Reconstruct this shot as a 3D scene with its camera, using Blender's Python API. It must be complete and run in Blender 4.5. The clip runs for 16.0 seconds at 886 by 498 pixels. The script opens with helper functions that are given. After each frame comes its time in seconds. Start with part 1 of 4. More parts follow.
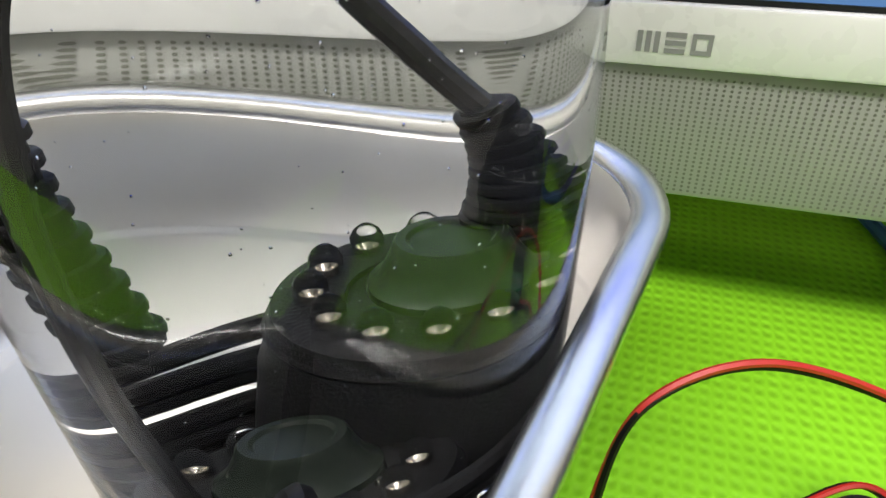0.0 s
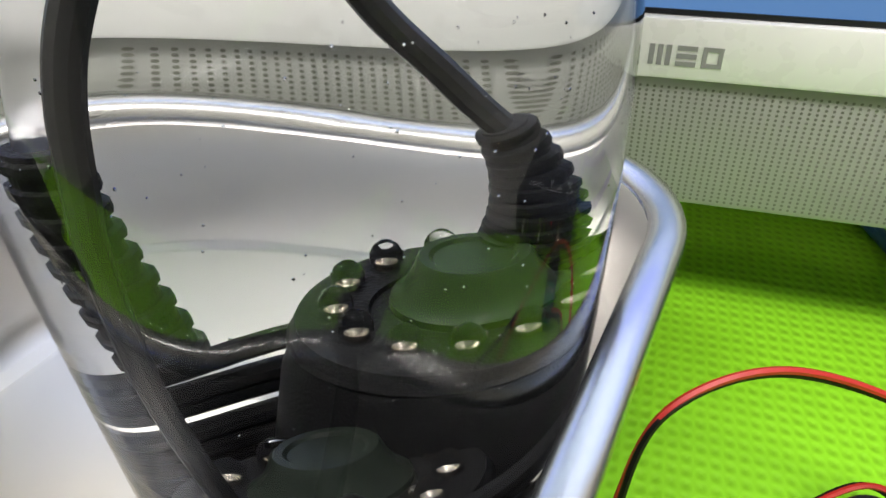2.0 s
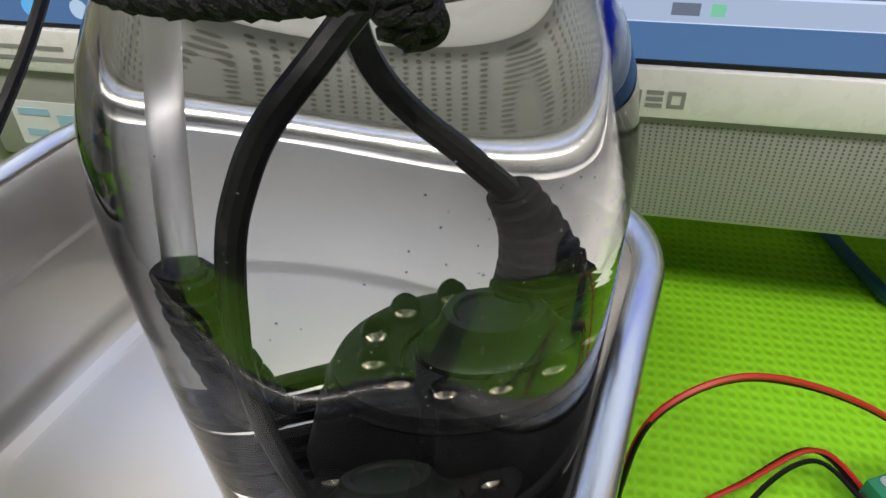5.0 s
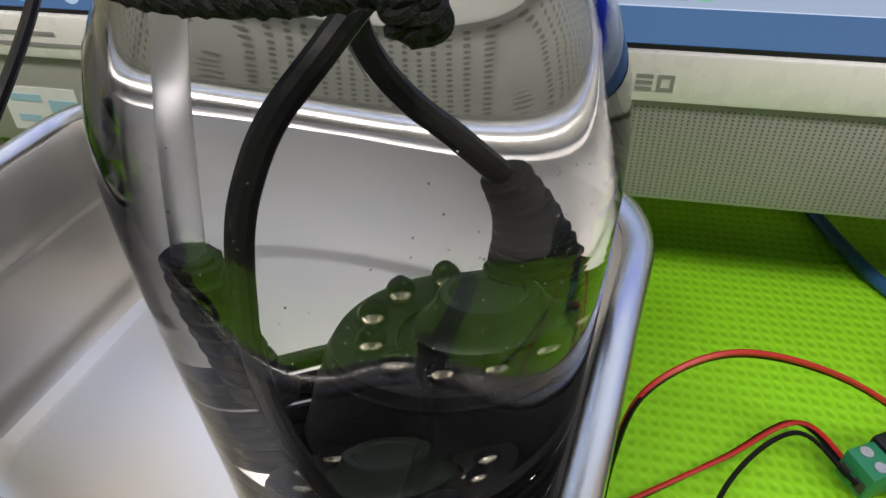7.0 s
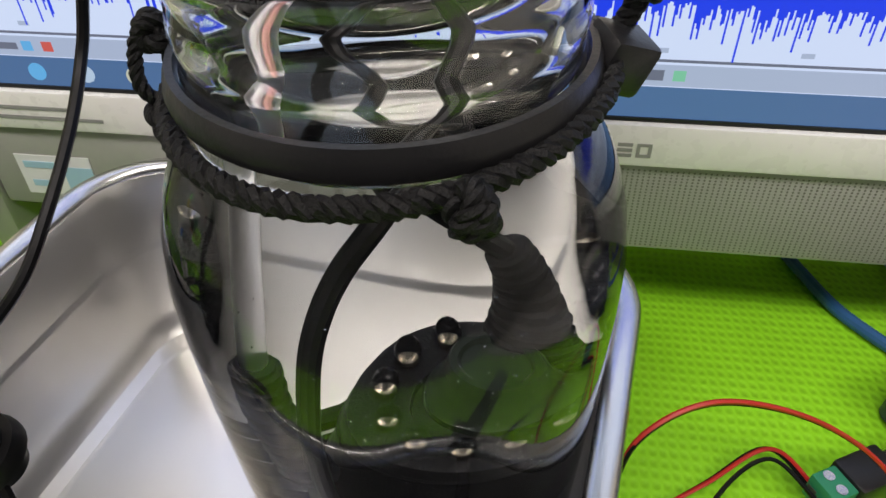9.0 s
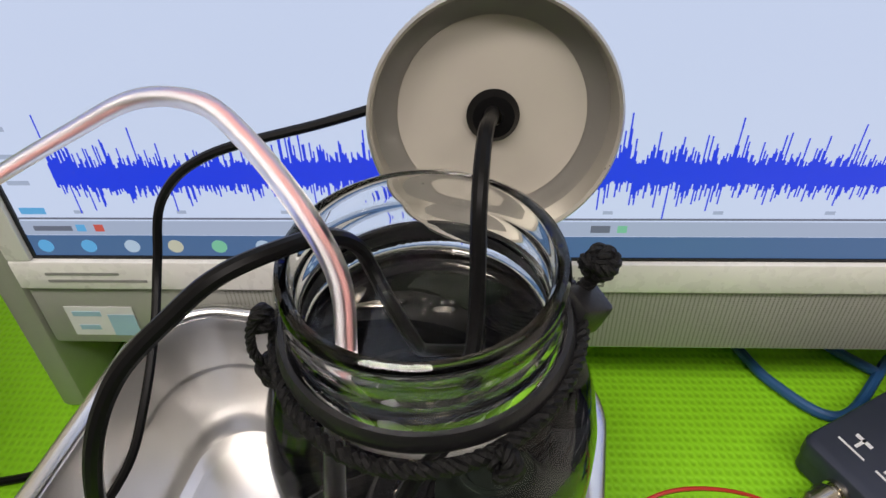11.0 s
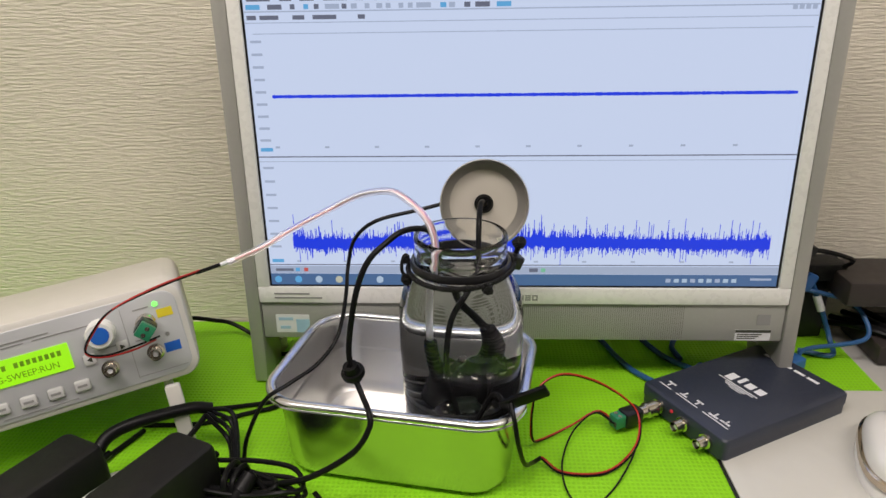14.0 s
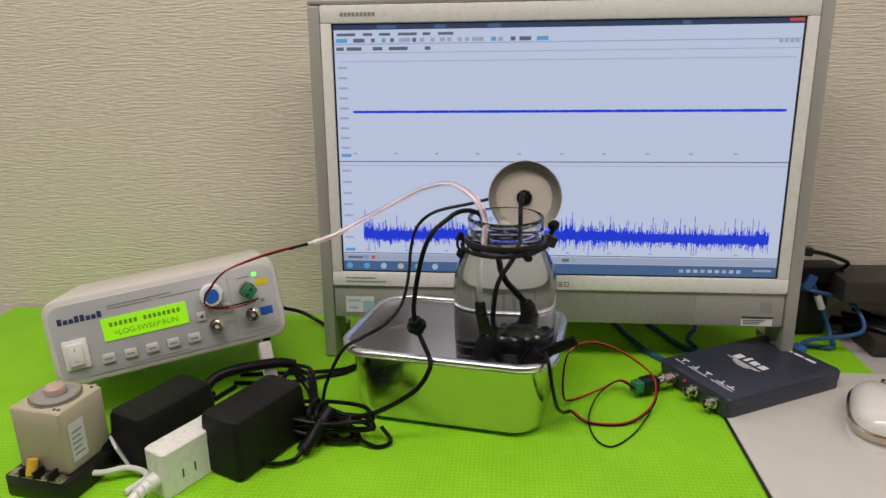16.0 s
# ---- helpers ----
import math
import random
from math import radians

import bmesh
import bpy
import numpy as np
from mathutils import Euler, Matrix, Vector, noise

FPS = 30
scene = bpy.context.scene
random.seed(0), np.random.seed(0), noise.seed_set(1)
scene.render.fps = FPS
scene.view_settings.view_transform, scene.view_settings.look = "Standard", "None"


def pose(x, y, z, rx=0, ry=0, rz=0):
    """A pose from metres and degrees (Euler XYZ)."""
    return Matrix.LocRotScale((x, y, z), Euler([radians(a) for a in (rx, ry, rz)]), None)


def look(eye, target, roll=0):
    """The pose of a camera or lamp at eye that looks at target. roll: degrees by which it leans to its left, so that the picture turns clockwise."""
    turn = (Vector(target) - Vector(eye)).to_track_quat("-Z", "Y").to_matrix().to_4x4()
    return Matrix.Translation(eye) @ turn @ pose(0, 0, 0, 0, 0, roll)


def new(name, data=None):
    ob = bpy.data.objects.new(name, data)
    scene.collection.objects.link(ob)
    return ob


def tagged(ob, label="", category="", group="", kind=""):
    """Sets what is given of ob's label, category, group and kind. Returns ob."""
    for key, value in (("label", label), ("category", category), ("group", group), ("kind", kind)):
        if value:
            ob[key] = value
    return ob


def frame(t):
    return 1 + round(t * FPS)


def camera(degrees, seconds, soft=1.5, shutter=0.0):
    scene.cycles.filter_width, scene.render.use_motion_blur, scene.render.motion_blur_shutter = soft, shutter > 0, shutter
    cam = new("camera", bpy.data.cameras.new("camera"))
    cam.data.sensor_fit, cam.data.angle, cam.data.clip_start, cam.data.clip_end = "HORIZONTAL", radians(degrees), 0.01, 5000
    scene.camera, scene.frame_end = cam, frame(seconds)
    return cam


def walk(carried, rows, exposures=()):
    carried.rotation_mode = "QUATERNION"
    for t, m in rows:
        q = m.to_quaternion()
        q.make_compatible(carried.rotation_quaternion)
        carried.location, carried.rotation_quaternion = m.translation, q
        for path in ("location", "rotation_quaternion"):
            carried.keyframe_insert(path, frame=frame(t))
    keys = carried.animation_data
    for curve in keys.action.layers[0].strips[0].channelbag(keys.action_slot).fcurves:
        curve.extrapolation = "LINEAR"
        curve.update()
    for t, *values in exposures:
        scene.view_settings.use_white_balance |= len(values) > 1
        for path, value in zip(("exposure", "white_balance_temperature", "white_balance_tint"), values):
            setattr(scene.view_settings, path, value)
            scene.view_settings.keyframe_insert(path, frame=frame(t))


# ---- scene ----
cam = camera(66.1, 16.0)
PATH = [
    (0, (0.0038, -0.1902, 0.1554), (-0.507, 1.363, -0.996), -1.33),
    (0.5, (0.0026, -0.1901, 0.1566), (-0.507, 1.364, -0.994), -1.37),
    (1, (0.0014, -0.1910, 0.1578), (-0.507, 1.365, -0.992), -1.42),
    (1.5, (0.0003, -0.1929, 0.1590), (-0.508, 1.364, -0.989), -1.27),
    (2, (-0.0019, -0.1938, 0.1602), (-0.493, 1.363, -0.995), -1.22),
    (2.5, (-0.0031, -0.1951, 0.1619), (-0.484, 1.359, -1.002), -0.96),
    (3, (-0.0052, -0.1963, 0.1637), (-0.473, 1.358, -1.006), -0.69),
    (3.5, (-0.0074, -0.1975, 0.1724), (-0.476, 1.345, -1.011), -1.73),
    (5.8, (-0.0152, -0.2104, 0.1973), (-0.330, 1.276, -1.103), -1.58),
    (6, (-0.0152, -0.2104, 0.1973), (-0.342, 1.267, -1.110), -1.91),
    (6.5, (-0.0152, -0.2104, 0.1973), (-0.342, 1.267, -1.110), -1.91),
    (7, (-0.0152, -0.2104, 0.1973), (-0.328, 1.275, -1.104), -1.54),
    (7.5, (-0.0152, -0.2104, 0.1973), (-0.334, 1.268, -1.112), -1.71),
    (8, (-0.0171, -0.2119, 0.2000), (-0.319, 1.271, -1.108), -1.29),
    (8.5, (-0.0228, -0.2166, 0.2079), (-0.292, 1.290, -1.079), -0.90),
    (9, (-0.0257, -0.2131, 0.2284), (-0.251, 1.272, -1.092), -1.30),
    (9.5, (-0.0290, -0.2026, 0.2511), (-0.246, 1.214, -1.144), -1.86),
    (10.2, (-0.0377, -0.1945, 0.2666), (-0.166, 1.252, -1.109), -1.21),
    (12.5, (-0.0414, -0.4001, 0.3765), (-0.108, 1.338, -0.611), -1.83),
    (13, (-0.0392, -0.4818, 0.3663), (-0.091, 1.343, -0.451), -1.40),
    (13.5, (-0.0359, -0.5265, 0.3900), (-0.120, 1.293, -0.437), -1.62),
    (14, (-0.0416, -0.5842, 0.3827), (-0.137, 1.265, -0.374), -1.01),
    (14.5, (-0.0434, -0.6449, 0.3695), (-0.181, 1.236, -0.297), -1.20),
    (15, (-0.0544, -0.6869, 0.3675), (-0.222, 1.209, -0.248), -1.00),
    (15.5, (-0.0534, -0.7099, 0.3655), (-0.231, 1.197, -0.212), -1.30),
    (16, (-0.0504, -0.7239, 0.3535), (-0.241, 1.181, -0.226), -0.80),
]
walk(cam, [(t, look(eye, target, roll)) for t, eye, target, roll in PATH],
     exposures=[(0, 0.70, 6150, 9), (3, 0.64, 6150, 9), (3.5, 0.52, 6150, 9), (6, 0.02, 6250, 11), (8.5, 0.05, 6350, 12), (10, 0.0, 6400, 13), (12.5, -0.2, 6450, 13), (14, -0.1, 6450, 13), (15, -0.05, 6450, 14), (16, -0.36, 6450, 15)])



# ---- light ----
world = bpy.data.worlds.new("world")
scene.world = world
world.use_nodes = True
world.node_tree.nodes["Background"].inputs[0].default_value = (0.9, 0.95, 1.0, 1)
world.node_tree.nodes["Background"].inputs[1].default_value = 0.05


def ceiling_lamp(x, y, power, turn):
    data = bpy.data.lights.new("ceiling_tube_light", "AREA")
    data.shape, data.size, data.size_y, data.energy = "RECTANGLE", 1.2, 0.3, power
    data.color = (1.0, 0.92, 0.86)
    ob = new("ceiling_tube_light", data)
    ob.matrix_world = pose(x, y, 1.62, 0, 0, turn)
    return ob


ceiling_lamp(-0.55, -0.75, 22.5, 0)
ceiling_lamp(0.75, -0.95, 14.5, 0)


# ---- materials ----
def mat(name, col, rough=0.5, metal=0.0, vary=0.12, vscale=60.0, bump=0.0, bscale=400.0, stretch=(1, 1, 1), spec=0.5, coat=0.0, fine=0.0):
    m = bpy.data.materials.new(name)
    m.use_nodes = True
    nt = m.node_tree
    p = nt.nodes["Principled BSDF"]
    p.inputs["Roughness"].default_value = rough
    p.inputs["Metallic"].default_value = metal
    p.inputs["Specular IOR Level"].default_value = spec
    p.inputs["Coat Weight"].default_value = coat
    tc = nt.nodes.new("ShaderNodeTexCoord")
    mp = nt.nodes.new("ShaderNodeMapping")
    mp.inputs["Scale"].default_value = stretch
    nt.links.new(tc.outputs["Object"], mp.inputs[0])
    n1 = nt.nodes.new("ShaderNodeTexNoise")
    n1.inputs["Scale"].default_value = vscale
    n1.inputs["Detail"].default_value = 5
    nt.links.new(mp.outputs[0], n1.inputs[0])
    ramp = nt.nodes.new("ShaderNodeMix")
    ramp.data_type = "RGBA"
    ramp.inputs[6].default_value = (*[c * (1 - vary) for c in col], 1)
    ramp.inputs[7].default_value = (*[min(1, c * (1 + vary)) for c in col], 1)
    nt.links.new(n1.outputs[0], ramp.inputs[0])
    nt.links.new(ramp.outputs[2], p.inputs["Base Color"])
    mr = nt.nodes.new("ShaderNodeMapRange")
    mr.inputs[3].default_value = max(0.02, rough * 0.82)
    mr.inputs[4].default_value = min(1.0, rough * 1.18)
    n2 = nt.nodes.new("ShaderNodeTexNoise")
    n2.inputs["Scale"].default_value = vscale * 4.3
    nt.links.new(mp.outputs[0], n2.inputs[0])
    nt.links.new(n2.outputs[0], mr.inputs[0])
    nt.links.new(mr.outputs[0], p.inputs["Roughness"])
    if bump:
        n3 = nt.nodes.new("ShaderNodeTexNoise")
        n3.inputs["Scale"].default_value = bscale
        n3.inputs["Detail"].default_value = 3
        nt.links.new(mp.outputs[0], n3.inputs[0])
        b = nt.nodes.new("ShaderNodeBump")
        b.inputs["Strength"].default_value = bump
        b.inputs["Distance"].default_value = 0.001
        nt.links.new(n3.outputs[0], b.inputs["Height"])
        nt.links.new(b.outputs[0], p.inputs["Normal"])
    return m


def glass(name, ior, col=(1, 1, 1), rough=0.0, spec=0.5):
    m = bpy.data.materials.new(name)
    m.use_nodes = True
    nt = m.node_tree
    p = nt.nodes["Principled BSDF"]
    p.inputs["Base Color"].default_value = (*col, 1)
    p.inputs["Roughness"].default_value = rough
    p.inputs["IOR"].default_value = ior
    p.inputs["Transmission Weight"].default_value = 1
    p.inputs["Specular IOR Level"].default_value = spec
    return m


def glow(name, col, strength=1.0):
    m = bpy.data.materials.new(name)
    m.use_nodes = True
    nt = m.node_tree
    p = nt.nodes["Principled BSDF"]
    p.inputs["Base Color"].default_value = (0.01, 0.01, 0.012, 1)
    p.inputs["Roughness"].default_value = 0.35
    p.inputs["Emission Color"].default_value = (*col, 1)
    p.inputs["Emission Strength"].default_value = strength
    return m


def woven(name, col):
    """Open-weave anti-slip mat: rows of soft cells with dimples between them."""
    m = bpy.data.materials.new(name)
    m.use_nodes = True
    nt = m.node_tree
    p = nt.nodes["Principled BSDF"]
    p.inputs["Roughness"].default_value = 0.62
    p.inputs["Specular IOR Level"].default_value = 0.3
    tc = nt.nodes.new("ShaderNodeTexCoord")
    heights = []
    for axis, scale in (("X", 250.0), ("Y", 215.0)):
        wv = nt.nodes.new("ShaderNodeTexWave")
        wv.bands_direction = axis
        wv.inputs["Scale"].default_value = scale / 3.1416
        wv.inputs["Distortion"].default_value = 0.7
        wv.inputs["Detail Scale"].default_value = 0.8
        nt.links.new(tc.outputs["Object"], wv.inputs[0])
        heights.append(wv)
    mul = nt.nodes.new("ShaderNodeMath")
    mul.operation = "MULTIPLY"
    nt.links.new(heights[0].outputs["Fac"], mul.inputs[0])
    nt.links.new(heights[1].outputs["Fac"], mul.inputs[1])
    big = nt.nodes.new("ShaderNodeTexNoise")
    big.inputs["Scale"].default_value = 14
    nt.links.new(tc.outputs["Object"], big.inputs[0])
    mix = nt.nodes.new("ShaderNodeMix")
    mix.data_type = "RGBA"
    mix.inputs[6].default_value = (*col, 1)
    mix.inputs[7].default_value = (col[0] * 0.86, col[1] * 0.87, col[2] * 0.86, 1)
    nt.links.new(mul.outputs[0], mix.inputs[0])
    hsv = nt.nodes.new("ShaderNodeHueSaturation")
    vr = nt.nodes.new("ShaderNodeMapRange")
    vr.inputs[3].default_value, vr.inputs[4].default_value = 0.85, 1.12
    nt.links.new(big.outputs[0], vr.inputs[0])
    nt.links.new(vr.outputs[0], hsv.inputs["Value"])
    nt.links.new(mix.outputs[2], hsv.inputs["Color"])
    nt.links.new(hsv.outputs[0], p.inputs["Base Color"])
    b = nt.nodes.new("ShaderNodeBump")
    b.invert = True
    b.inputs["Strength"].default_value = 0.55
    b.inputs["Distance"].default_value = 0.0010
    nt.links.new(mul.outputs[0], b.inputs["Height"])
    nt.links.new(b.outputs[0], p.inputs["Normal"])
    return m


def wallpaper(name, col):
    """Cream vinyl wallpaper with short raised horizontal streaks."""
    m = bpy.data.materials.new(name)
    m.use_nodes = True
    nt = m.node_tree
    p = nt.nodes["Principled BSDF"]
    p.inputs["Roughness"].default_value = 0.75
    tc = nt.nodes.new("ShaderNodeTexCoord")
    mp = nt.nodes.new("ShaderNodeMapping")
    mp.inputs["Scale"].default_value = (1, 1, 7)
    nt.links.new(tc.outputs["Object"], mp.inputs[0])
    n = nt.nodes.new("ShaderNodeTexNoise")
    n.inputs["Scale"].default_value = 62
    n.inputs["Detail"].default_value = 4
    nt.links.new(mp.outputs[0], n.inputs[0])
    mix = nt.nodes.new("ShaderNodeMix")
    mix.data_type = "RGBA"
    mix.inputs[6].default_value = (*[c * 0.86 for c in col], 1)
    mix.inputs[7].default_value = (*[min(1, c * 1.1) for c in col], 1)
    nt.links.new(n.outputs[0], mix.inputs[0])
    nt.links.new(mix.outputs[2], p.inputs["Base Color"])
    b = nt.nodes.new("ShaderNodeBump")
    b.inputs["Strength"].default_value = 0.9
    b.inputs["Distance"].default_value = 0.003
    nt.links.new(n.outputs[0], b.inputs["Height"])
    nt.links.new(b.outputs[0], p.inputs["Normal"])
    return m


GREEN = woven("lime_mat_weave", (0.27, 0.66, 0.012))
WALL = wallpaper("cream_wallpaper", (0.79, 0.735, 0.61))
PLASTER = mat("white_plaster", (0.78, 0.77, 0.72), 0.8, vscale=4)
DIMWALL = mat("unseen_dark_wall", (0.07, 0.07, 0.068), 0.8, vscale=6)
DESKWOOD = mat("grey_desk_laminate", (0.5, 0.49, 0.46), 0.45, vscale=20)
FLOORMAT = mat("unseen_dark_floor", (0.06, 0.058, 0.055), 0.6, vscale=8)
SILVER = mat("silver_painted_plastic", (0.40, 0.395, 0.36), 0.38, 0.25, 0.04, 300)
SPEAKER = mat("silver_grille_plastic", (0.36, 0.365, 0.33), 0.45, 0.2, 0.04, 300)
# Also painted on flat plates as the shade inside slots and wire holes.
HOLE = mat("dark_print_and_hole_shade", (0.05, 0.055, 0.04), 0.8)
GRILLE = mat("grille_hole_shade", (0.17, 0.175, 0.14), 0.8)
WHITE = mat("white_glossy_plastic", (0.80, 0.80, 0.76), 0.28, 0, 0.03, 40)
LEAD = mat("grey_print", (0.28, 0.28, 0.27), 0.4)
STEEL = mat("polished_steel", (0.66, 0.65, 0.63), 0.16, 1.0, 0.05, 25, 0.05, 900, (1, 6, 1))
SATIN = mat("satin_steel_inside", (0.80, 0.79, 0.77), 0.31, 1.0, 0.04, 12)
RIMSTEEL = mat("brushed_steel_rim", (0.70, 0.70, 0.70), 0.24, 1.0, 0.05, 25, 0.06, 1200, (8, 1, 1))
GLASS = glass("jar_glass_dim_reflection", 1.47, (0.985, 0.995, 0.985), 0.0, 0.3)
NECKGLASS = glass("clear_neck_glass", 1.47, (0.985, 0.995, 0.985))
# Grey tint halves the body's reflections, standing in for shade before the jar.
GLASS.node_tree.nodes["Principled BSDF"].inputs["Specular Tint"].default_value = (0.5, 0.5, 0.5, 1)
WATER = glass("water_against_glass", 1.333 / 1.5, (0.97, 0.985, 0.985))
WATERTOP = glass("water_surface", 1.333, (0.99, 1, 1))
PINK = mat("faded_red_wire", (0.62, 0.33, 0.31), 0.5)
WETCLEAR = glass("wet_vinyl_tube", 1.12, (0.97, 0.96, 0.98), 0.30)
CLEAR = glass("clear_vinyl_tube", 1.3, (1.0, 0.95, 0.95), 0.35)
DOME = glass("smoky_led_epoxy", 1.14, (0.5, 0.5, 0.52))
BLACK = mat("black_plastic", (0.012, 0.012, 0.013), 0.35, 0, 0.2, 80, 0.1, 900, spec=0.35)
MATTBLACK = mat("grained_black_plastic", (0.008, 0.0077, 0.0077), 0.5, 0, 0.2, 80, 0.35, 1600, spec=0.25)
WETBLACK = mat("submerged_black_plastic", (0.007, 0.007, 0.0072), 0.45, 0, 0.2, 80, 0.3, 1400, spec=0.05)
RUBBER = mat("black_rubber_cable", (0.006, 0.006, 0.0063), 0.36, 0, 0.15, 30, spec=0.14)
ROPE = mat("black_braided_cord", (0.005, 0.005, 0.0053), 0.5, 0, 0.3, 500, 0.5, 2500, spec=0.25)
TIN = mat("tin_lid", (0.55, 0.53, 0.48), 0.3, 0.75, 0.06, 40, 0.05, 700)
TINWHITE = mat("lid_lining", (0.62, 0.58, 0.50), 0.4, 0.25, 0.05, 40)
BEIGE = mat("beige_abs", (0.50, 0.46, 0.33), 0.45, 0, 0.06, 50, 0.1, 900)
GENSHELL = mat("pale_grey_abs", (0.64, 0.62, 0.57), 0.5, 0, 0.05, 50, 0.15, 1200)
GENFACE = mat("grey_front_film", (0.50, 0.51, 0.52), 0.4, 0, 0.03, 80)
BUTTON = mat("grey_button", (0.58, 0.58, 0.57), 0.5)
NAVY = mat("navy_print", (0.03, 0.04, 0.12), 0.5)
LCD = glow("lcd_backlight", (0.36, 0.92, 0.005), 1.0)
LCDINK = mat("lcd_segment", (0.16, 0.36, 0.01), 0.5)
GREENLED = glow("green_led", (0.15, 1.0, 0.1), 2.5)
REDLED = glow("red_led", (0.8, 0.03, 0.05), 0.6)
BLUE = mat("blue_knob_cap", (0.02, 0.13, 0.55), 0.35)
NICKEL = mat("nickel_plate", (0.62, 0.58, 0.5), 0.22, 1.0, 0.1, 200)
PCB = mat("green_terminal_block", (0.02, 0.20, 0.10), 0.4, 0, 0.1, 200)
YELLOW = mat("yellow_label", (0.75, 0.62, 0.03), 0.5)
SCOPE = mat("dark_blue_scope_case", (0.028, 0.034, 0.055), 0.42, 0, 0.1, 60, 0.12, 1500)
PRINT = mat("white_print", (0.75, 0.76, 0.78), 0.5)
PAD = mat("pale_mouse_pad", (0.62, 0.61, 0.56), 0.55, 0, 0.05, 30, 0.1, 900)
PEARL = mat("pearl_mouse_shell", (0.78, 0.77, 0.74), 0.18, 0, 0.02, 30, coat=0.4)
CHROME = mat("bronze_chrome_trim", (0.55, 0.47, 0.38), 0.14, 1.0, 0.05, 80)
WIRERED = mat("red_wire", (0.45, 0.016, 0.012), 0.4)
USBBLUE = mat("blue_usb_cable", (0.02, 0.09, 0.24), 0.42, 0, 0.2, 90)
STICKER = mat("white_sticker", (0.72, 0.73, 0.74), 0.4)
STICKBLUE = mat("pale_blue_sticker", (0.35, 0.55, 0.68), 0.35)
DARKSHELF = mat("dark_brown_shelf", (0.035, 0.028, 0.025), 0.5, 0, 0.2, 30)
SCREEN = glow("display_white", (0.57, 0.66, 0.84), 1.02)
SCREENGREY = glow("display_grey", (0.42, 0.50, 0.66), 0.85)
SCREENDARK = glow("display_dark", (0.045, 0.07, 0.14), 0.8)
SCREENBAR = glow("display_taskbar", (0.075, 0.16, 0.33), 0.85)
SCREENLINE = glow("display_line", (0.16, 0.18, 0.25), 0.8)
TRACE = glow("display_blue_trace", (0.012, 0.045, 0.75), 1.0)
ICONS = [glow("display_icon", c, 0.9) for c in ((0.12, 0.42, 0.75), (0.45, 0.58, 0.72), (0.55, 0.55, 0.42), (0.2, 0.55, 0.35), (0.6, 0.10, 0.08))]


# ---- builders ----
def part(name, bm, material, parent=None, label="", smooth=True):
    me = bpy.data.meshes.new(name)
    bmesh.ops.recalc_face_normals(bm, faces=bm.faces[:])
    if smooth:
        for f in bm.faces:
            f.smooth = True
        for e in bm.edges:
            if len(e.link_faces) == 2 and e.calc_face_angle(0) > 0.6:
                e.smooth = False
    bm.to_mesh(me)
    bm.free()
    for mm in material if isinstance(material, (list, tuple)) else [material]:
        me.materials.append(mm)
    ob = new(name, me)
    if parent:
        ob.parent = parent
    if label:
        ob["label"] = label
    return ob


def thing(name, label, category, m=None, group="", kind=""):
    ob = new(name)
    ob.empty_display_size = 0.02
    if m:
        ob.matrix_world = m
    return tagged(ob, label, category, group, kind)


def join(*bms):
    out = bmesh.new()
    for b in bms:
        me = bpy.data.meshes.new("tmp")
        b.to_mesh(me)
        b.free()
        out.from_mesh(me)
        bpy.data.meshes.remove(me)
    return out


def box(x0, x1, y0, y1, z0, z1, bevel=0.0, seg=2, m=None):
    bm = bmesh.new()
    bmesh.ops.create_cube(bm, size=1)
    for v in bm.verts:
        v.co = Vector(((x0 + x1) / 2 + v.co.x * (x1 - x0), (y0 + y1) / 2 + v.co.y * (y1 - y0), (z0 + z1) / 2 + v.co.z * (z1 - z0)))
    if bevel:
        bmesh.ops.bevel(bm, geom=bm.edges[:], offset=bevel, segments=seg, affect="EDGES", profile=0.5)
    if m:
        bm.transform(m)
    return bm


def lathe(profile, n=48, m=None, caps=True):
    """Turned body round z from (radius, height) pairs."""
    bm = bmesh.new()
    rings = []
    for r, z in profile:
        if r < 1e-6:
            rings.append([bm.verts.new((0, 0, z))])
        else:
            rings.append([bm.verts.new((r * math.cos(2 * math.pi * k / n), r * math.sin(2 * math.pi * k / n), z)) for k in range(n)])
    for a, b in zip(rings, rings[1:]):
        for k in range(n):
            k2 = (k + 1) % n
            if len(a) == 1 and len(b) == 1:
                continue
            if len(a) == 1:
                bm.faces.new((a[0], b[k], b[k2]))
            elif len(b) == 1:
                bm.faces.new((a[k], a[k2], b[0]))
            else:
                bm.faces.new((a[k], a[k2], b[k2], b[k]))
    if caps:
        for ring in (rings[0], rings[-1]):
            if len(ring) > 1:
                bm.faces.new(ring)
    if m:
        bm.transform(m)
    return bm


def spline(points, steps=10, closed=False):
    pts = [Vector(p) for p in points]
    out = []
    n = len(pts)
    for i in range(n if closed else n - 1):
        if closed:
            a, b, c, d = pts[(i - 1) % n], pts[i], pts[(i + 1) % n], pts[(i + 2) % n]
        else:
            b, c = pts[i], pts[i + 1]
            a = pts[i - 1] if i else b * 2 - c
            d = pts[i + 2] if i + 2 < n else c * 2 - b
        for k in range(steps):
            t = k / steps
            out.append(0.5 * ((2 * b) + (c - a) * t + (2 * a - 5 * b + 4 * c - d) * t * t + (3 * b - 3 * c + d - a) * t ** 3))
    if not closed:
        out.append(pts[-1])
    return out


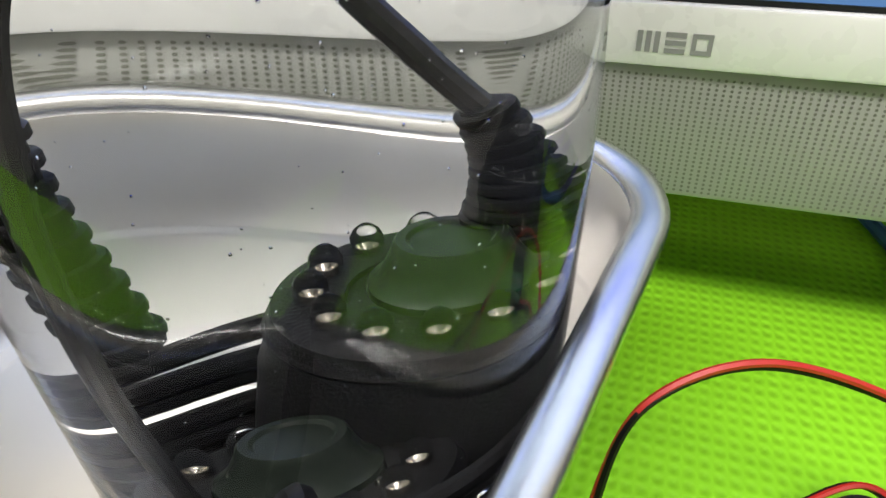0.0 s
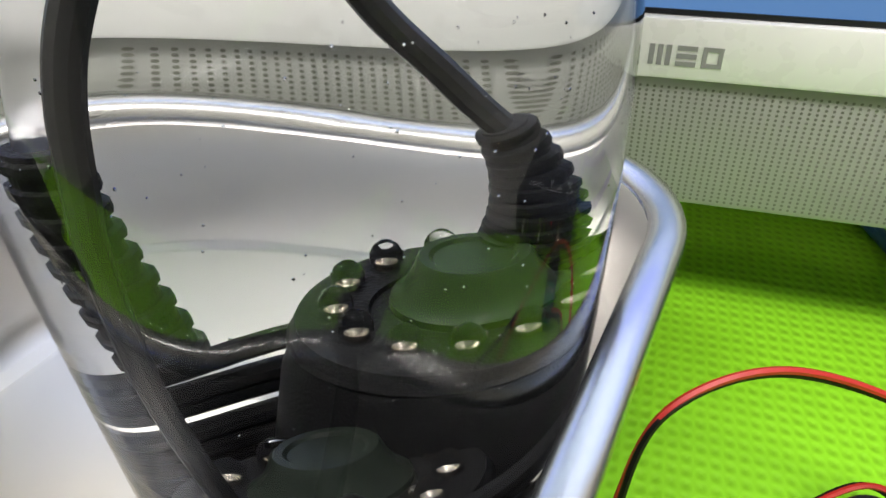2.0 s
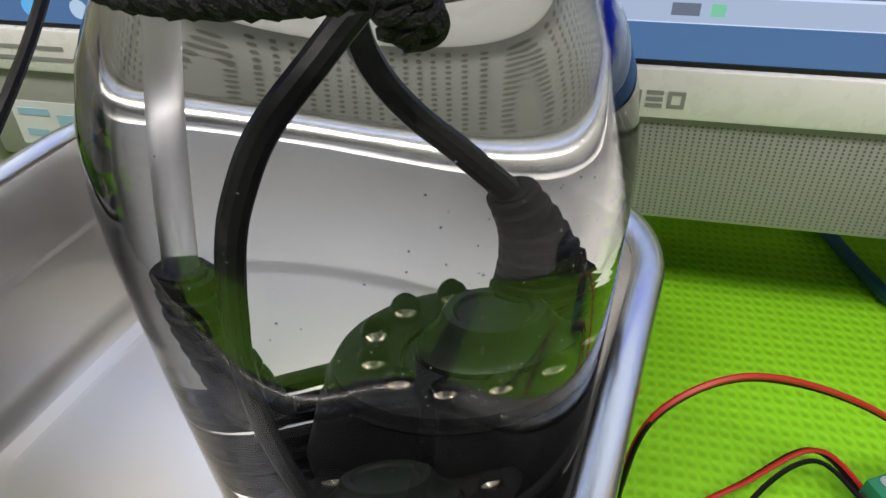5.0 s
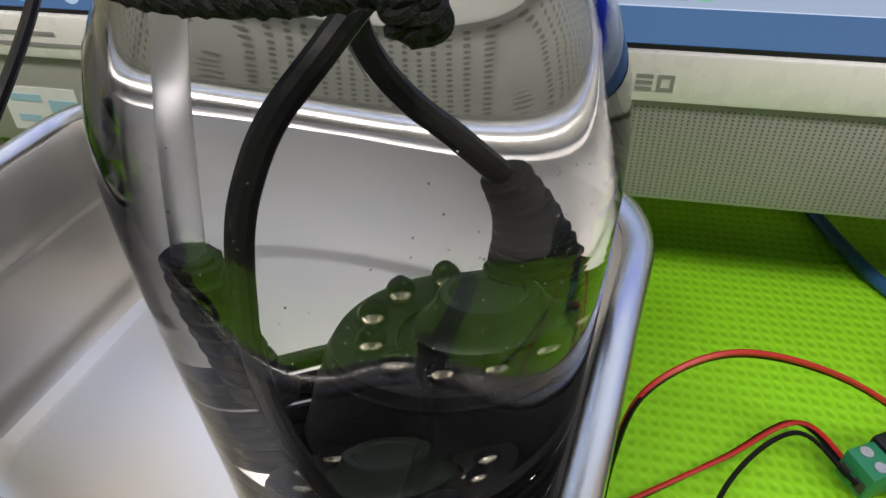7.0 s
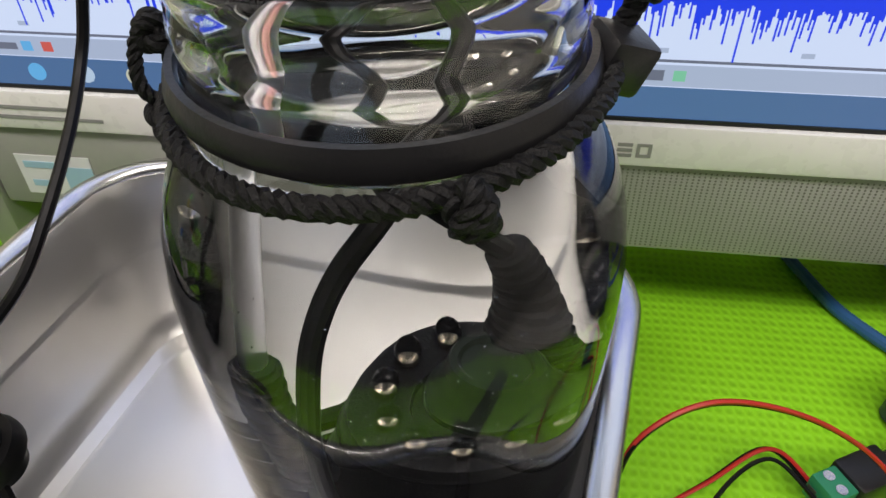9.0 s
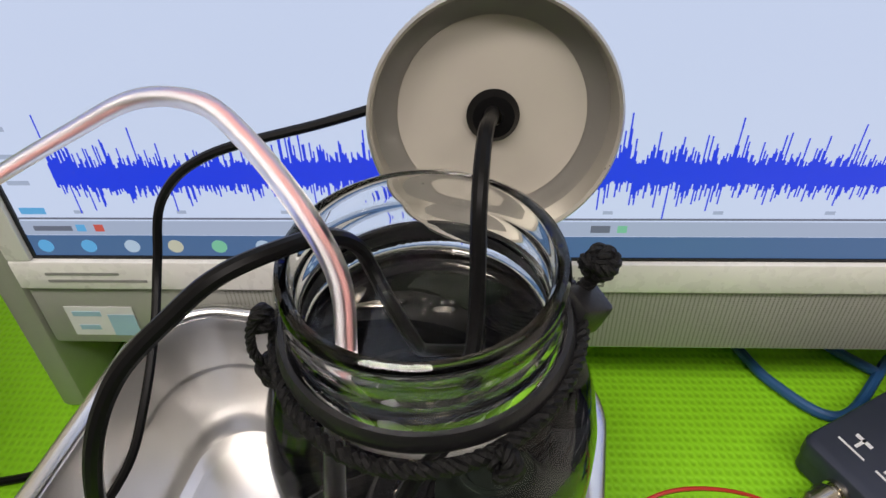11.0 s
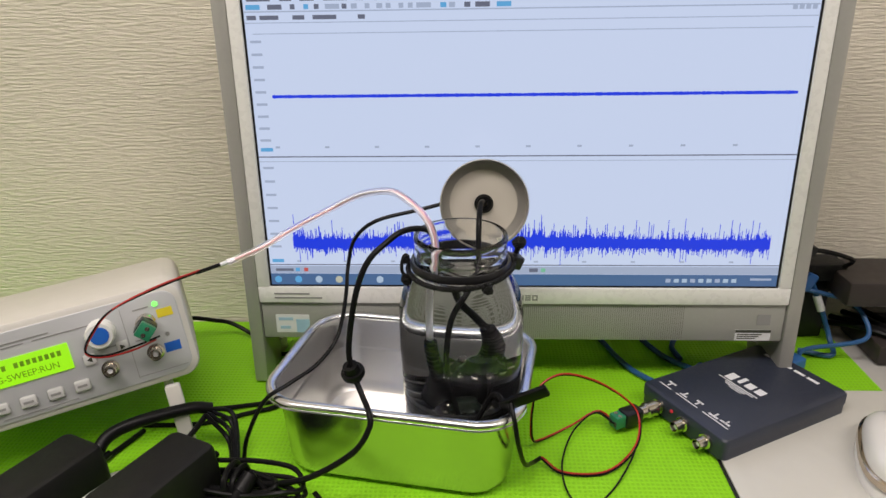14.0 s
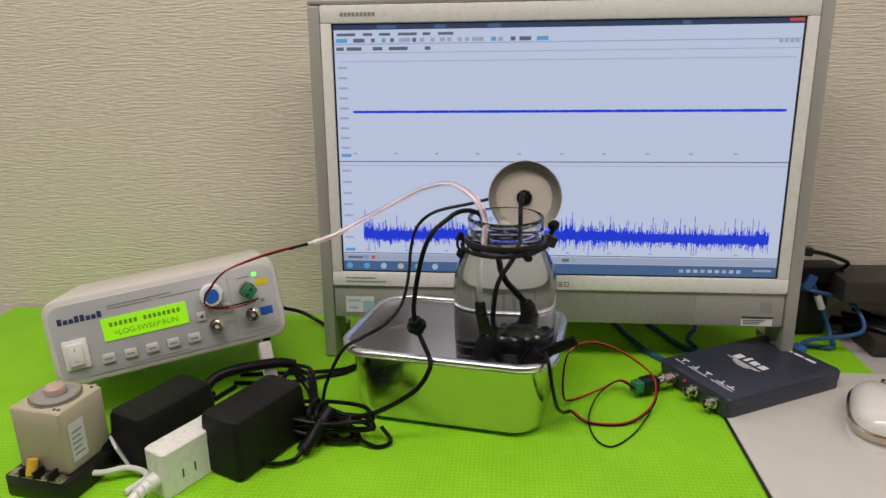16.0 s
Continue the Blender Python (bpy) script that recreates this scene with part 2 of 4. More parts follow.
def frames_along(path, closed=False):
    out = []
    up = Vector((0.13, 0.21, 0.97))
    n = len(path)
    for i, p in enumerate(path):
        if closed:
            t = path[(i + 1) % n] - path[i - 1]
        else:
            t = path[min(i + 1, n - 1)] - path[max(i - 1, 0)]
        t.normalize()
        side = up.cross(t)
        if side.length < 1e-4:
            side = Vector((1, 0, 0)).cross(t)
        side.normalize()
        up = t.cross(side)
        out.append((p, side, up))
    return out


def tube(points, r, n=8, steps=10, closed=False, smooth=True, taper=None):
    path = spline(points, steps, closed) if smooth else [Vector(p) for p in points]
    bm = bmesh.new()
    rings = []
    fr = frames_along(path, closed)
    for i, (p, a, b) in enumerate(fr):
        rr = r if taper is None else r + (taper - r) * i / (len(fr) - 1)
        rings.append([bm.verts.new(p + a * (rr * math.cos(2 * math.pi * k / n)) + b * (rr * math.sin(2 * math.pi * k / n))) for k in range(n)])
    pairs = list(zip(rings, rings[1:]))
    if closed:
        pairs.append((rings[-1], rings[0]))
    for u, v in pairs:
        for k in range(n):
            bm.faces.new((u[k], u[(k + 1) % n], v[(k + 1) % n], v[k]))
    if not closed:
        bm.faces.new(rings[0])
        bm.faces.new(rings[-1])
    return bm


def braid(points, r, strands=3, pitch=0.006, closed=False, steps=14):
    """Twisted cord: strands wound round a path."""
    path = spline(points, steps, closed)
    fr = frames_along(path, closed)
    length = sum((path[i + 1] - path[i]).length for i in range(len(path) - 1))
    turns = max(1, round(length / pitch)) * 2 * math.pi
    bms = []
    for s in range(strands):
        pts, run = [], 0.0
        for i, (p, a, b) in enumerate(fr):
            if i:
                run += (path[i] - path[i - 1]).length
            ang = turns * run / length + 2 * math.pi * s / strands
            pts.append(p + a * (0.55 * r * math.cos(ang)) + b * (0.55 * r * math.sin(ang)))
        bms.append(tube(pts, r * 0.56, 6, closed=closed, smooth=False))
    return bms


def knot(c, r, seed, wraps=3):
    """The path of a cord knot: a tight tangle of loops."""
    rnd = random.Random(seed)
    pts = []
    for w in range(wraps):
        ax = Euler((rnd.uniform(0, 3), rnd.uniform(0, 3), rnd.uniform(0, 3))).to_matrix()
        for k in range(7):
            a = 2 * math.pi * k / 7
            pts.append(Vector(c) + ax @ Vector((r * math.cos(a) * rnd.uniform(0.8, 1.1), r * math.sin(a) * rnd.uniform(0.6, 1.0), r * 0.35 * math.sin(2 * a))))
    return pts


def cord_part(name, points, r, parent, closed=False, pitch=0.006, steps=10):
    """A stretch of three-strand cord; two strands hang under the first."""
    first = None
    for strand in braid(points, r, 3, pitch, closed, steps):
        if first is None:
            first = part(name, strand, ROPE, parent)
        else:
            part("strand", strand, ROPE, first)
    return first


def ring_pts(hx, hy, rad, z, n=7, wave=0.0):
    pts = []
    for cx, cy, a0 in ((hx - rad, hy - rad, 0), (-hx + rad, hy - rad, 90), (-hx + rad, -hy + rad, 180), (hx - rad, -hy + rad, 270)):
        for k in range(n + 1):
            a = radians(a0 + 90 * k / n)
            pts.append((cx + rad * math.cos(a), cy + rad * math.sin(a), z))
    return pts


def loft(rings, cap0=True, cap1=True):
    bm = bmesh.new()
    vs = [[bm.verts.new(p) for p in ring] for ring in rings]
    n = len(vs[0])
    for a, b in zip(vs, vs[1:]):
        for k in range(n):
            bm.faces.new((a[k], a[(k + 1) % n], b[(k + 1) % n], b[k]))
    if cap0:
        bm.faces.new(vs[0])
    if cap1:
        bm.faces.new(vs[-1])
    return bm


def flat(x0, x1, z0, z1, y, d=0.0004):
    """A thin plate on an upright face that looks to -y."""
    return box(x0, x1, y - d, y, z0, z1)


def writing(name, text, size, material, parent, m):
    cu = bpy.data.curves.new(name, "FONT")
    cu.body, cu.size, cu.align_x, cu.align_y, cu.extrude = text, size, "CENTER", "CENTER", 0.00005
    tmp = new("tmp_text", cu)
    me = bpy.data.meshes.new_from_object(tmp.evaluated_get(bpy.context.evaluated_depsgraph_get()))
    bpy.data.objects.remove(tmp)
    me.name = name
    me.materials.clear()
    me.materials.append(material)
    ob = new(name, me)
    ob.parent = parent
    ob.matrix_local = m
    return ob


def setting(name, bm, material, label="", category=""):
    return tagged(part(name, bm, material, None, label), label, category, kind="structure")


# ---- room ----
setting("wall_back", box(-1.6, 1.6, 0.128, 0.228, -0.75, 1.75), WALL, "cream textured vinyl wallpaper on a wall", "wall")
# Unseen wall, added dark so that the jar glass reflects less light.
setting("wall_front", box(-1.6, 1.6, -2.3, -2.2, -0.75, 1.75), DIMWALL, "added dark wall out of view, keeps jar reflections dark", "wall")
# Side walls and ceiling are unseen, added to close the room and bounce light.
setting("wall_left", box(-1.7, -1.6, -2.2, 0.128, -0.75, 1.75), PLASTER, "added pale side wall out of view, bounces light", "wall")
setting("wall_right", box(1.6, 1.7, -2.2, 0.128, -0.75, 1.75), PLASTER, "added pale side wall out of view, bounces light", "wall")
setting("ceiling", box(-1.6, 1.6, -2.2, 0.128, 1.65, 1.75), PLASTER, "added white ceiling out of view, bounces light", "ceiling")
# Floor is out of view; its dark colour only dims what the jar reflects.
setting("floor", box(-1.6, 1.6, -2.2, 0.128, -0.75, -0.7), FLOORMAT, "unseen floor, made dark to dim jar reflections", "floor")

desk = thing("desk", "pale grey laminate desk under the green mat", "desk")
# Desk and mat end early in front, to cut their reflection in the jar.
part("desktop", box(-0.95, 0.85, -0.345, 0.126, -0.035, -0.0035, 0.003), DESKWOOD, desk)
for x in (-0.9, 0.8):
    part("leg", box(x - 0.025, x + 0.025, -0.33, 0.1, -0.7, -0.035, 0.004), DESKWOOD, desk)

tagged(part("anti_slip_mat", box(-0.75, 0.352, -0.338, 0.122, -0.003, 0.0, 0.0008), GREEN), "lime green woven anti-slip mat covering the desk", "mat")

# ---- all-in-one computer ----
pc = thing("all_in_one_computer", "silver and white all-in-one computer showing a blue waveform", "computer", pose(0, 0, 0.1065, -2.6, 0, 0))


def frame_bars(x0, x1, z0, z1, ix0, ix1, iz0, iz1, y0, y1, bev):
    return join(box(x0, x1, y0, y1, z0, iz0, bev), box(x0, x1, y0, y1, iz1, z1, bev), box(x0, ix0, y0, y1, iz0, iz1, bev), box(ix1, x1, y0, y1, iz0, iz1, bev))


part("bezel", frame_bars(-0.2495, 0.2495, -0.0175, 0.286, -0.238, 0.238, -0.001, 0.268, -0.004, 0.02, 0.0012), WHITE, pc, "white glossy bezel")
part("body", box(-0.249, 0.249, 0.0215, 0.062, -0.05, 0.288, 0.006), SILVER, pc)
part("top_bar", box(-0.2635, 0.2635, -0.002, 0.05, 0.2865, 0.292, 0.002), SILVER, pc)
for sx in (-1, 1):
    xs = sorted((sx * 0.2497, sx * 0.2635))
    part("pillar", box(xs[0], xs[1], -0.003, 0.05, -0.1055, 0.2863, 0.003), SILVER, pc)
    part("foot", box(xs[0], xs[1], 0.05, 0.075, -0.107, -0.085, 0.003), SILVER, pc)
grille = part("speaker_panel", box(-0.2493, 0.2493, -0.001, 0.021, -0.0565, -0.0178, 0.002), SPEAKER, pc, "silver speaker panel with fine holes")
# Holes are flat discs; the shade inside them is put into their colour.
bm = bmesh.new()
for i in range(160):
    for j in range(26):
        cx, cz, r = -0.155 + 0.00195 * i, -0.0540 + 0.00134 * j, 0.00044
        bm.faces.new([bm.verts.new((cx + r * math.cos(a), -0.00115, cz + r * math.sin(a))) for a in [k * math.pi / 3 for k in range(6)]])
tagged(part("grille_perforation", bm, GRILLE, grille), kind="stuff")
# maker's mark drawn as plain shapes
for bars in (((0, 0.0014, 0, 1), (0.0022, 0.0036, 0, 1), (0.0044, 0.0058, 0, 1)),
             ((0.0072, 0.0124, 0, 0.24), (0.0072, 0.0124, 0.38, 0.62), (0.0072, 0.0124, 0.76, 1)),
             ((0.0138, 0.0190, 0, 0.22), (0.0138, 0.0150, 0.22, 0.78), (0.0178, 0.0190, 0.22, 0.78), (0.0138, 0.0190, 0.78, 1))):
    part("maker_mark", join(*[flat(-0.002 + a, -0.002 + b, -0.0135 + 0.0055 * c, -0.0135 + 0.0055 * d, -0.0041, 0.0002) for a, b, c, d in bars]), LEAD, pc)
part("model_mark", join(*[flat(-0.228 + 0.0042 * k, -0.2248 + 0.0042 * k, 0.2745, 0.2785, -0.0041, 0.0002) for k in range(9)]), LEAD, pc)
part("bezel_print", join(*[flat(-0.234, -0.234 + w, -0.0085 - 0.0042 * k, -0.007 - 0.0042 * k, -0.0041, 0.0002) for k, w in enumerate((0.034, 0.046))]), LEAD, pc)
st = part("sticker", flat(-0.236, -0.203, -0.050, -0.031, -0.0011, 0.0003), STICKER, pc, "white and blue maker's sticker")
part("sticker_swirl", join(flat(-0.216, -0.203, -0.050, -0.036, -0.00145, 0.0002), flat(-0.233, -0.219, -0.037, -0.034, -0.00145, 0.0002), flat(-0.232, -0.222, -0.046, -0.043, -0.00145, 0.0002)), STICKBLUE, st)
st = part("sticker", flat(0.205, 0.238, -0.055, -0.044, -0.0011, 0.0003), STICKER, pc, "black and white rating sticker")
part("sticker_print", join(flat(0.205, 0.238, -0.0468, -0.044, -0.00145, 0.0002), *[flat(0.207, 0.23 - 0.003 * k, -0.0492 - 0.002 * k, -0.0482 - 0.002 * k, -0.00145, 0.0002) for k in range(3)]), HOLE, st)
st = part("sticker", flat(0.224, 0.236, -0.039, -0.028, -0.0011, 0.0003), LEAD, pc, "small grey square sticker")

# display, lit
lit = part("screen", box(-0.2379, 0.2379, -0.0003, 0.021, -0.0008, 0.2678), SCREEN, pc, "lit display with two graph panes")


part("screen_border", frame_bars(-0.2379, 0.2379, -0.0008, 0.2678, -0.2362, 0.2362, 0.0006, 0.2664, -0.0016, -0.0004, 0), BLACK, pc, "thin black edge of the display")


def shown(name, x0, x1, z0, z1, material, layer=1):
    return part(name, flat(x0, x1, z0, z1, -0.0004 - 0.00025 * layer, 0.0002), material, lit)


shown("title_bar", -0.2375, 0.2375, 0.2612, 0.2676, SCREENDARK)
for x, w, c in ((-0.19, 0.02, 1), (-0.13, 0.012, 0), (-0.075, 0.014, 1), (0.12, 0.008, 1)):
    shown("title_glow", x, x + w, 0.2622, 0.2655, SCREENBAR, 2)
shown("close_button", 0.222, 0.2365, 0.2635, 0.2668, ICONS[4], 2)
shown("tool_strip", -0.2375, 0.2375, 0.2465, 0.2475, SCREENGREY)
shown("tool_strip", -0.2375, 0.2375, 0.2378, 0.2385, SCREENGREY)
for x, w in ((-0.233, 0.02), (-0.205, 0.01), (-0.188, 0.012), (-0.168, 0.02), (-0.142, 0.008), (-0.126, 0.016)):
    shown("menu_word", x, x + w, 0.2552, 0.2580, SCREENLINE)
rnd = random.Random(5)
x = -0.234
while x < -0.02:
    w = rnd.choice((0.004, 0.005, 0.012))
    shown("tool_icon", x, x + w, 0.2486, 0.2526, rnd.choice((SCREENLINE, SCREENGREY, ICONS[0], SCREENLINE)))
    x += w + rnd.uniform(0.002, 0.008)
for x, w in ((-0.234, 0.008), (-0.223, 0.016), (-0.195, 0.01), (-0.178, 0.02), (-0.14, 0.006)):
    shown("tool_icon", x, x + w, 0.2405, 0.2440, SCREENLINE)
part("corner_mark", join(*[flat(0.214 + 0.0052 * k, 0.2178 + 0.0052 * k, 0.2432, 0.2468, -0.00065, 0.0002) for k in range(4)]), SCREENGREY, lit)
shown("pane_border", -0.2300, 0.2330, 0.2290, 0.2297, SCREENGREY)
shown("pane_divider", -0.2375, 0.2375, 0.1236, 0.1246, SCREENLINE)
shown("pane_border", -0.2375, 0.2375, 0.1195, 0.1201, SCREENGREY)
shown("pane_border", -0.2375, 0.2375, 0.0205, 0.0214, SCREENLINE)
shown("status_strip", -0.2375, 0.2375, 0.0122, 0.0196, SCREENGREY)
shown("task_bar", -0.2375, 0.2375, -0.0007, 0.0118, SCREENBAR)
for k, z in enumerate([0.222 - 0.0105 * k for k in range(9)] + [0.113 - 0.0125 * k for k in range(7)]):
    shown("scale_number", -0.2330, -0.2235, z, z + 0.0021, SCREENGREY)
for z0 in (0.1290, 0.0232):
    shown("scale_unit", -0.2335, -0.2225, z0, z0 + 0.0033, ICONS[0])
for k in range(10):
    shown("scale_number", -0.220 + 0.0445 * k, -0.216 + 0.0445 * k, 0.1318, 0.1336, SCREENGREY)
    shown("scale_number", -0.210 + 0.0445 * k, -0.206 + 0.0445 * k, 0.0236, 0.0252, SCREENGREY)
for k, c in enumerate((0, 0, 1, 2, 3, 1)):
    cx = -0.2295 + 0.0195 * k
    part("task_icon", lathe([(0, -0.0002), (0.0034, -0.0002), (0.0034, 0.0002), (0, 0.0002)], 14, Matrix.Translation((cx, -0.001, 0.006)) @ pose(0, 0, 0, 90)), ICONS[c], lit)
for k in range(9):
    shown("tray_icon", 0.135 + 0.0075 * k, 0.1395 + 0.0075 * k, 0.0042, 0.0078, ICONS[1] if k % 3 else SCREENGREY, 2)
shown("clock_digits", 0.212, 0.231, 0.0065, 0.0085, SCREENGREY, 2)
shown("status_icon", 0.0195, 0.0235, 0.0142, 0.0178, ICONS[3], 2)
shown("status_word", 0.0085, 0.0165, 0.0142, 0.0178, SCREENLINE, 2)
shown("status_word", -0.231, -0.214, 0.0145, 0.0170, SCREENLINE, 2)
shown("status_icon", -0.212, -0.208, 0.0142, 0.0178, ICONS[0], 2)
shown("status_icon", -0.204, -0.200, 0.0142, 0.0178, ICONS[4], 2)
# waveforms
bm = bmesh.new()
rnd = random.Random(11)
cols = 520
for i in range(cols):
    xa, xb = -0.2185 + 0.447 * i / cols, -0.2185 + 0.447 * (i + 1) / cols
    c, h = 0.1772, 0.0011 + rnd.uniform(0, 0.0005)
    bm.faces.new([bm.verts.new(p) for p in ((xa, -0.001, c - h), (xb, -0.001, c - h), (xb, -0.001, c + h), (xa, -0.001, c + h))])
part("upper_trace", bm, TRACE, lit)
bm = bmesh.new()
for i in range(760):
    xa = -0.212 + 0.437 * i / 760
    xb = xa + 0.00062
    u = i / 760
    sway = 0.0016 * math.sin(u * 5) - 0.002 * math.exp(-((u - 0.12) / 0.1) ** 2)
    big = 1.0 + 0.7 * math.exp(-((u - 0.45) / 0.18) ** 2) + 0.5 * math.exp(-u / 0.06)
    hi = 0.0432 + sway + 0.0040 + abs(rnd.gauss(0, 0.0042)) * big + (rnd.uniform(0.004, 0.016) if rnd.random() < 0.07 else 0)
    lo = 0.0432 + sway - 0.0040 - abs(rnd.gauss(0, 0.0036)) * big - (rnd.uniform(0.002, 0.008) if rnd.random() < 0.06 else 0)
    bm.faces.new([bm.verts.new(p) for p in ((xa, -0.001, lo), (xb, -0.001, lo), (xb, -0.001, hi), (xa, -0.001, hi))])
part("lower_trace", bm, TRACE, lit)

# ---- steel tray ----
TRAY = pose(-0.0992, -0.0912, 0.0005, 0, 0, -9.5)
tray = thing("steel_tray", "deep stainless steel tray with a rolled rim on the mat", "tray", TRAY)
HX, HY, HZ = 0.1055, 0.0785, 0.080
rings = []
for inset, z, rad in ((0.045, 0.0, 0.020), (0.024, 0.0, 0.024), (0.0185, 0.0015, 0.026), (0.0145, 0.006, 0.028), (0.0125, 0.013, 0.030), (0.0085, 0.072, 0.034), (0.007, 0.0765, 0.035)):
    rings.append(ring_pts(HX - inset, HY - inset, rad, z, 10))
inner = [(0.0075, 0.0770, 0.0345), (0.0093, 0.072, 0.0335), (0.0108, 0.0480, 0.0319), (0.0110, 0.0470, 0.0317), (0.0115, 0.0460, 0.0312), (0.0118, 0.0448, 0.0309), (0.0137, 0.013, 0.0292), (0.0152, 0.0068, 0.0272), (0.0190, 0.0024, 0.0252), (0.0245, 0.0012, 0.0235), (0.0262, 0.0020, 0.0225), (0.0285, 0.0024, 0.022), (0.045, 0.0024, 0.020)]
for inset, z, rad in inner:
    rings.append(ring_pts(HX - inset, HY - inset, rad, z, 10))
bm = loft(rings)
bm.faces.ensure_lookup_table()
count = len(rings[0])
for k, f in enumerate(bm.faces):
    if k >= 7 * count and k != len(bm.faces) - 2:
        f.material_index = 1
part("basin", bm, [STEEL, SATIN], tray, "polished steel basin")
rim = []
for k in range(13):
    a = math.pi * (1.15 - 1.45 * k / 12)
    rim.append(ring_pts(HX - 0.0042 + 0.0042 * math.cos(a), HY - 0.0042 + 0.0042 * math.cos(a), 0.0345 + 0.0042 * math.cos(a), 0.0768 + 0.0035 * math.sin(a), 12))
rim.append(ring_pts(HX - 0.0005, HY - 0.0005, 0.038, 0.0735, 12))
part("rim", loft(rim, False, False), RIMSTEEL, tray, "brushed rolled rim")

# ---- glass jar ----
JX, JY, JZ = -0.053, -0.0977, 0.0032
jar = thing("mason_jar", "clear glass mason jar full of water, standing in the tray", "jar", Matrix.Translation((JX, JY, JZ)))
LEVEL = 0.1635
outer = [(0, 0.003), (0.028, 0.003), (0.034, 0.0005), (0.0385, 0.0), (0.0425, 0.0020), (0.0448, 0.0048), (0.0468, 0.0100), (0.0478, 0.018), (0.0482, 0.03), (0.0485, 0.05), (0.0495, 0.08), (0.0500, 0.10), (0.0501, 0.118), (0.0497, 0.130), (0.0480, 0.1405), (0.0448, 0.1500), (0.0402, 0.1578), (0.0372, 0.1625)]
neck = [(0.0372, 0.1625), (0.0359, 0.1655), (0.0358, 0.1670), (0.0364, 0.1687), (0.0368, 0.1707), (0.0364, 0.1727), (0.0358, 0.1743), (0.0357, 0.1765), (0.0361, 0.1783), (0.0364, 0.1801), (0.0361, 0.1819), (0.0357, 0.1835), (0.0357, 0.1865), (0.0362, 0.1887), (0.0364, 0.1910), (0.0357, 0.1931), (0.0345, 0.1938), (0.0333, 0.1933), (0.0325, 0.1915), (0.0323, 0.1875), (0.0324, 0.1755), (0.0327, LEVEL + 0.003), (0.0331, LEVEL)]
part("glass_body", lathe(outer, 96, caps=False), GLASS, jar).visible_shadow = False
part("threaded_neck", lathe(neck, 96, caps=False), NECKGLASS, jar, "clear screw-thread neck and lip").visible_shadow = False
wet = [(0.0331, LEVEL), (0.0340, 0.1605), (0.0368, 0.1555), (0.0412, 0.149), (0.0445, 0.1395), (0.0462, 0.130), (0.0466, 0.118), (0.0465, 0.10), (0.0460, 0.08), (0.0450, 0.05), (0.0446, 0.03), (0.0440, 0.019), (0.0424, 0.0125), (0.0385, 0.0085), (0.030, 0.0075), (0, 0.0085)]
top = lathe([(0, LEVEL - 0.0006), (0.030, LEVEL - 0.0006), (0.0321, LEVEL - 0.0003), (0.0331, LEVEL)], 96, caps=False)
side = lathe(wet, 96, caps=False)
for f in side.faces:
    f.material_index = 1
both = bmesh.new()
for b in (top, side):
    me = bpy.data.meshes.new("tmp")
    b.to_mesh(me)
    b.free()
    both.from_mesh(me)
bmesh.ops.remove_doubles(both, verts=both.verts[:], dist=1e-5)
water = tagged(part("water", both, [WATERTOP, WATER]), "clear water filling the jar to its neck", "water")
water.matrix_world = Matrix.Translation((JX, JY, JZ))
water.visible_shadow = False

rnd = random.Random(33)
bubbles = []
for k in range(220):
    a = rnd.uniform(-2.9, 0.1) if k % 3 else rnd.uniform(-1.2, 0.2)
    z = rnd.choice((rnd.gauss(0.128, 0.010), rnd.gauss(0.105, 0.02), rnd.uniform(0.05, 0.14)))
    r0 = 0.0448 if z < 0.130 else 0.0448 - (z - 0.130) * 0.30
    q = rnd.uniform(0.00009, 0.00025)
    b = bmesh.new()
    bmesh.ops.create_icosphere(b, subdivisions=1, radius=q, matrix=Matrix.Translation((JX + (r0 - q) * math.cos(a), JY + (r0 - q) * math.sin(a), JZ + min(z, 0.146))))
    bubbles.append(b)
tagged(part("air_bubble", join(*bubbles), glass("air_in_water", 1 / 1.333)), "tiny air bubbles clinging inside the jar wall", "bubbles", kind="stuff").visible_shadow = False

# black band and cord round the neck
tagged(part("neck_band", lathe([(0.0374, 0.0), (0.0392, 0.0), (0.0396, 0.0018), (0.0391, 0.0040), (0.0384, 0.0056), (0.0370, 0.0056), (0.0374, 0.0)], 64, Matrix.Translation((JX, JY, 0.1712)), caps=False), BLACK), "black rubber band round the jar neck", "band")
cord = thing("cord", "black braided cord knotted round the jar neck", "cord", Matrix.Translation((0.001, 0.0073, -0.0025)))
loop = []
for k in range(14):
    a = 2 * math.pi * k / 14
    rr = 0.0412 + 0.0010 * math.sin(3 * a)
    loop.append((JX - 0.001 + rr * math.cos(a), JY - 0.0073 + rr * math.sin(a), 0.1722 + 0.0022 * math.cos(a - 0.3)))
cord_part("neck_loop", loop, 0.0021, cord, True, 0.007, 14)
cord_part("front_knot", knot((-0.0335, -0.1450, 0.1715), 0.0034, 3), 0.0017, cord)
cord_part("side_knot", knot((-0.0955, -0.113, 0.1640), 0.0036, 4), 0.0017, cord)
cord_part("side_knot", knot((-0.0965, -0.109, 0.1795), 0.0026, 6, 2), 0.0016, cord)
cord_part("side_loop", [(-0.0955, -0.113, 0.166), (-0.0990, -0.114, 0.171), (-0.0992, -0.111, 0.178), (-0.0962, -0.109, 0.181), (-0.0940, -0.110, 0.174), (-0.0945, -0.112, 0.167)], 0.0014, cord)
cord_part("tail_knot", knot((-0.0085, -0.096, 0.1880), 0.0040, 8, 4), 0.0017, cord)
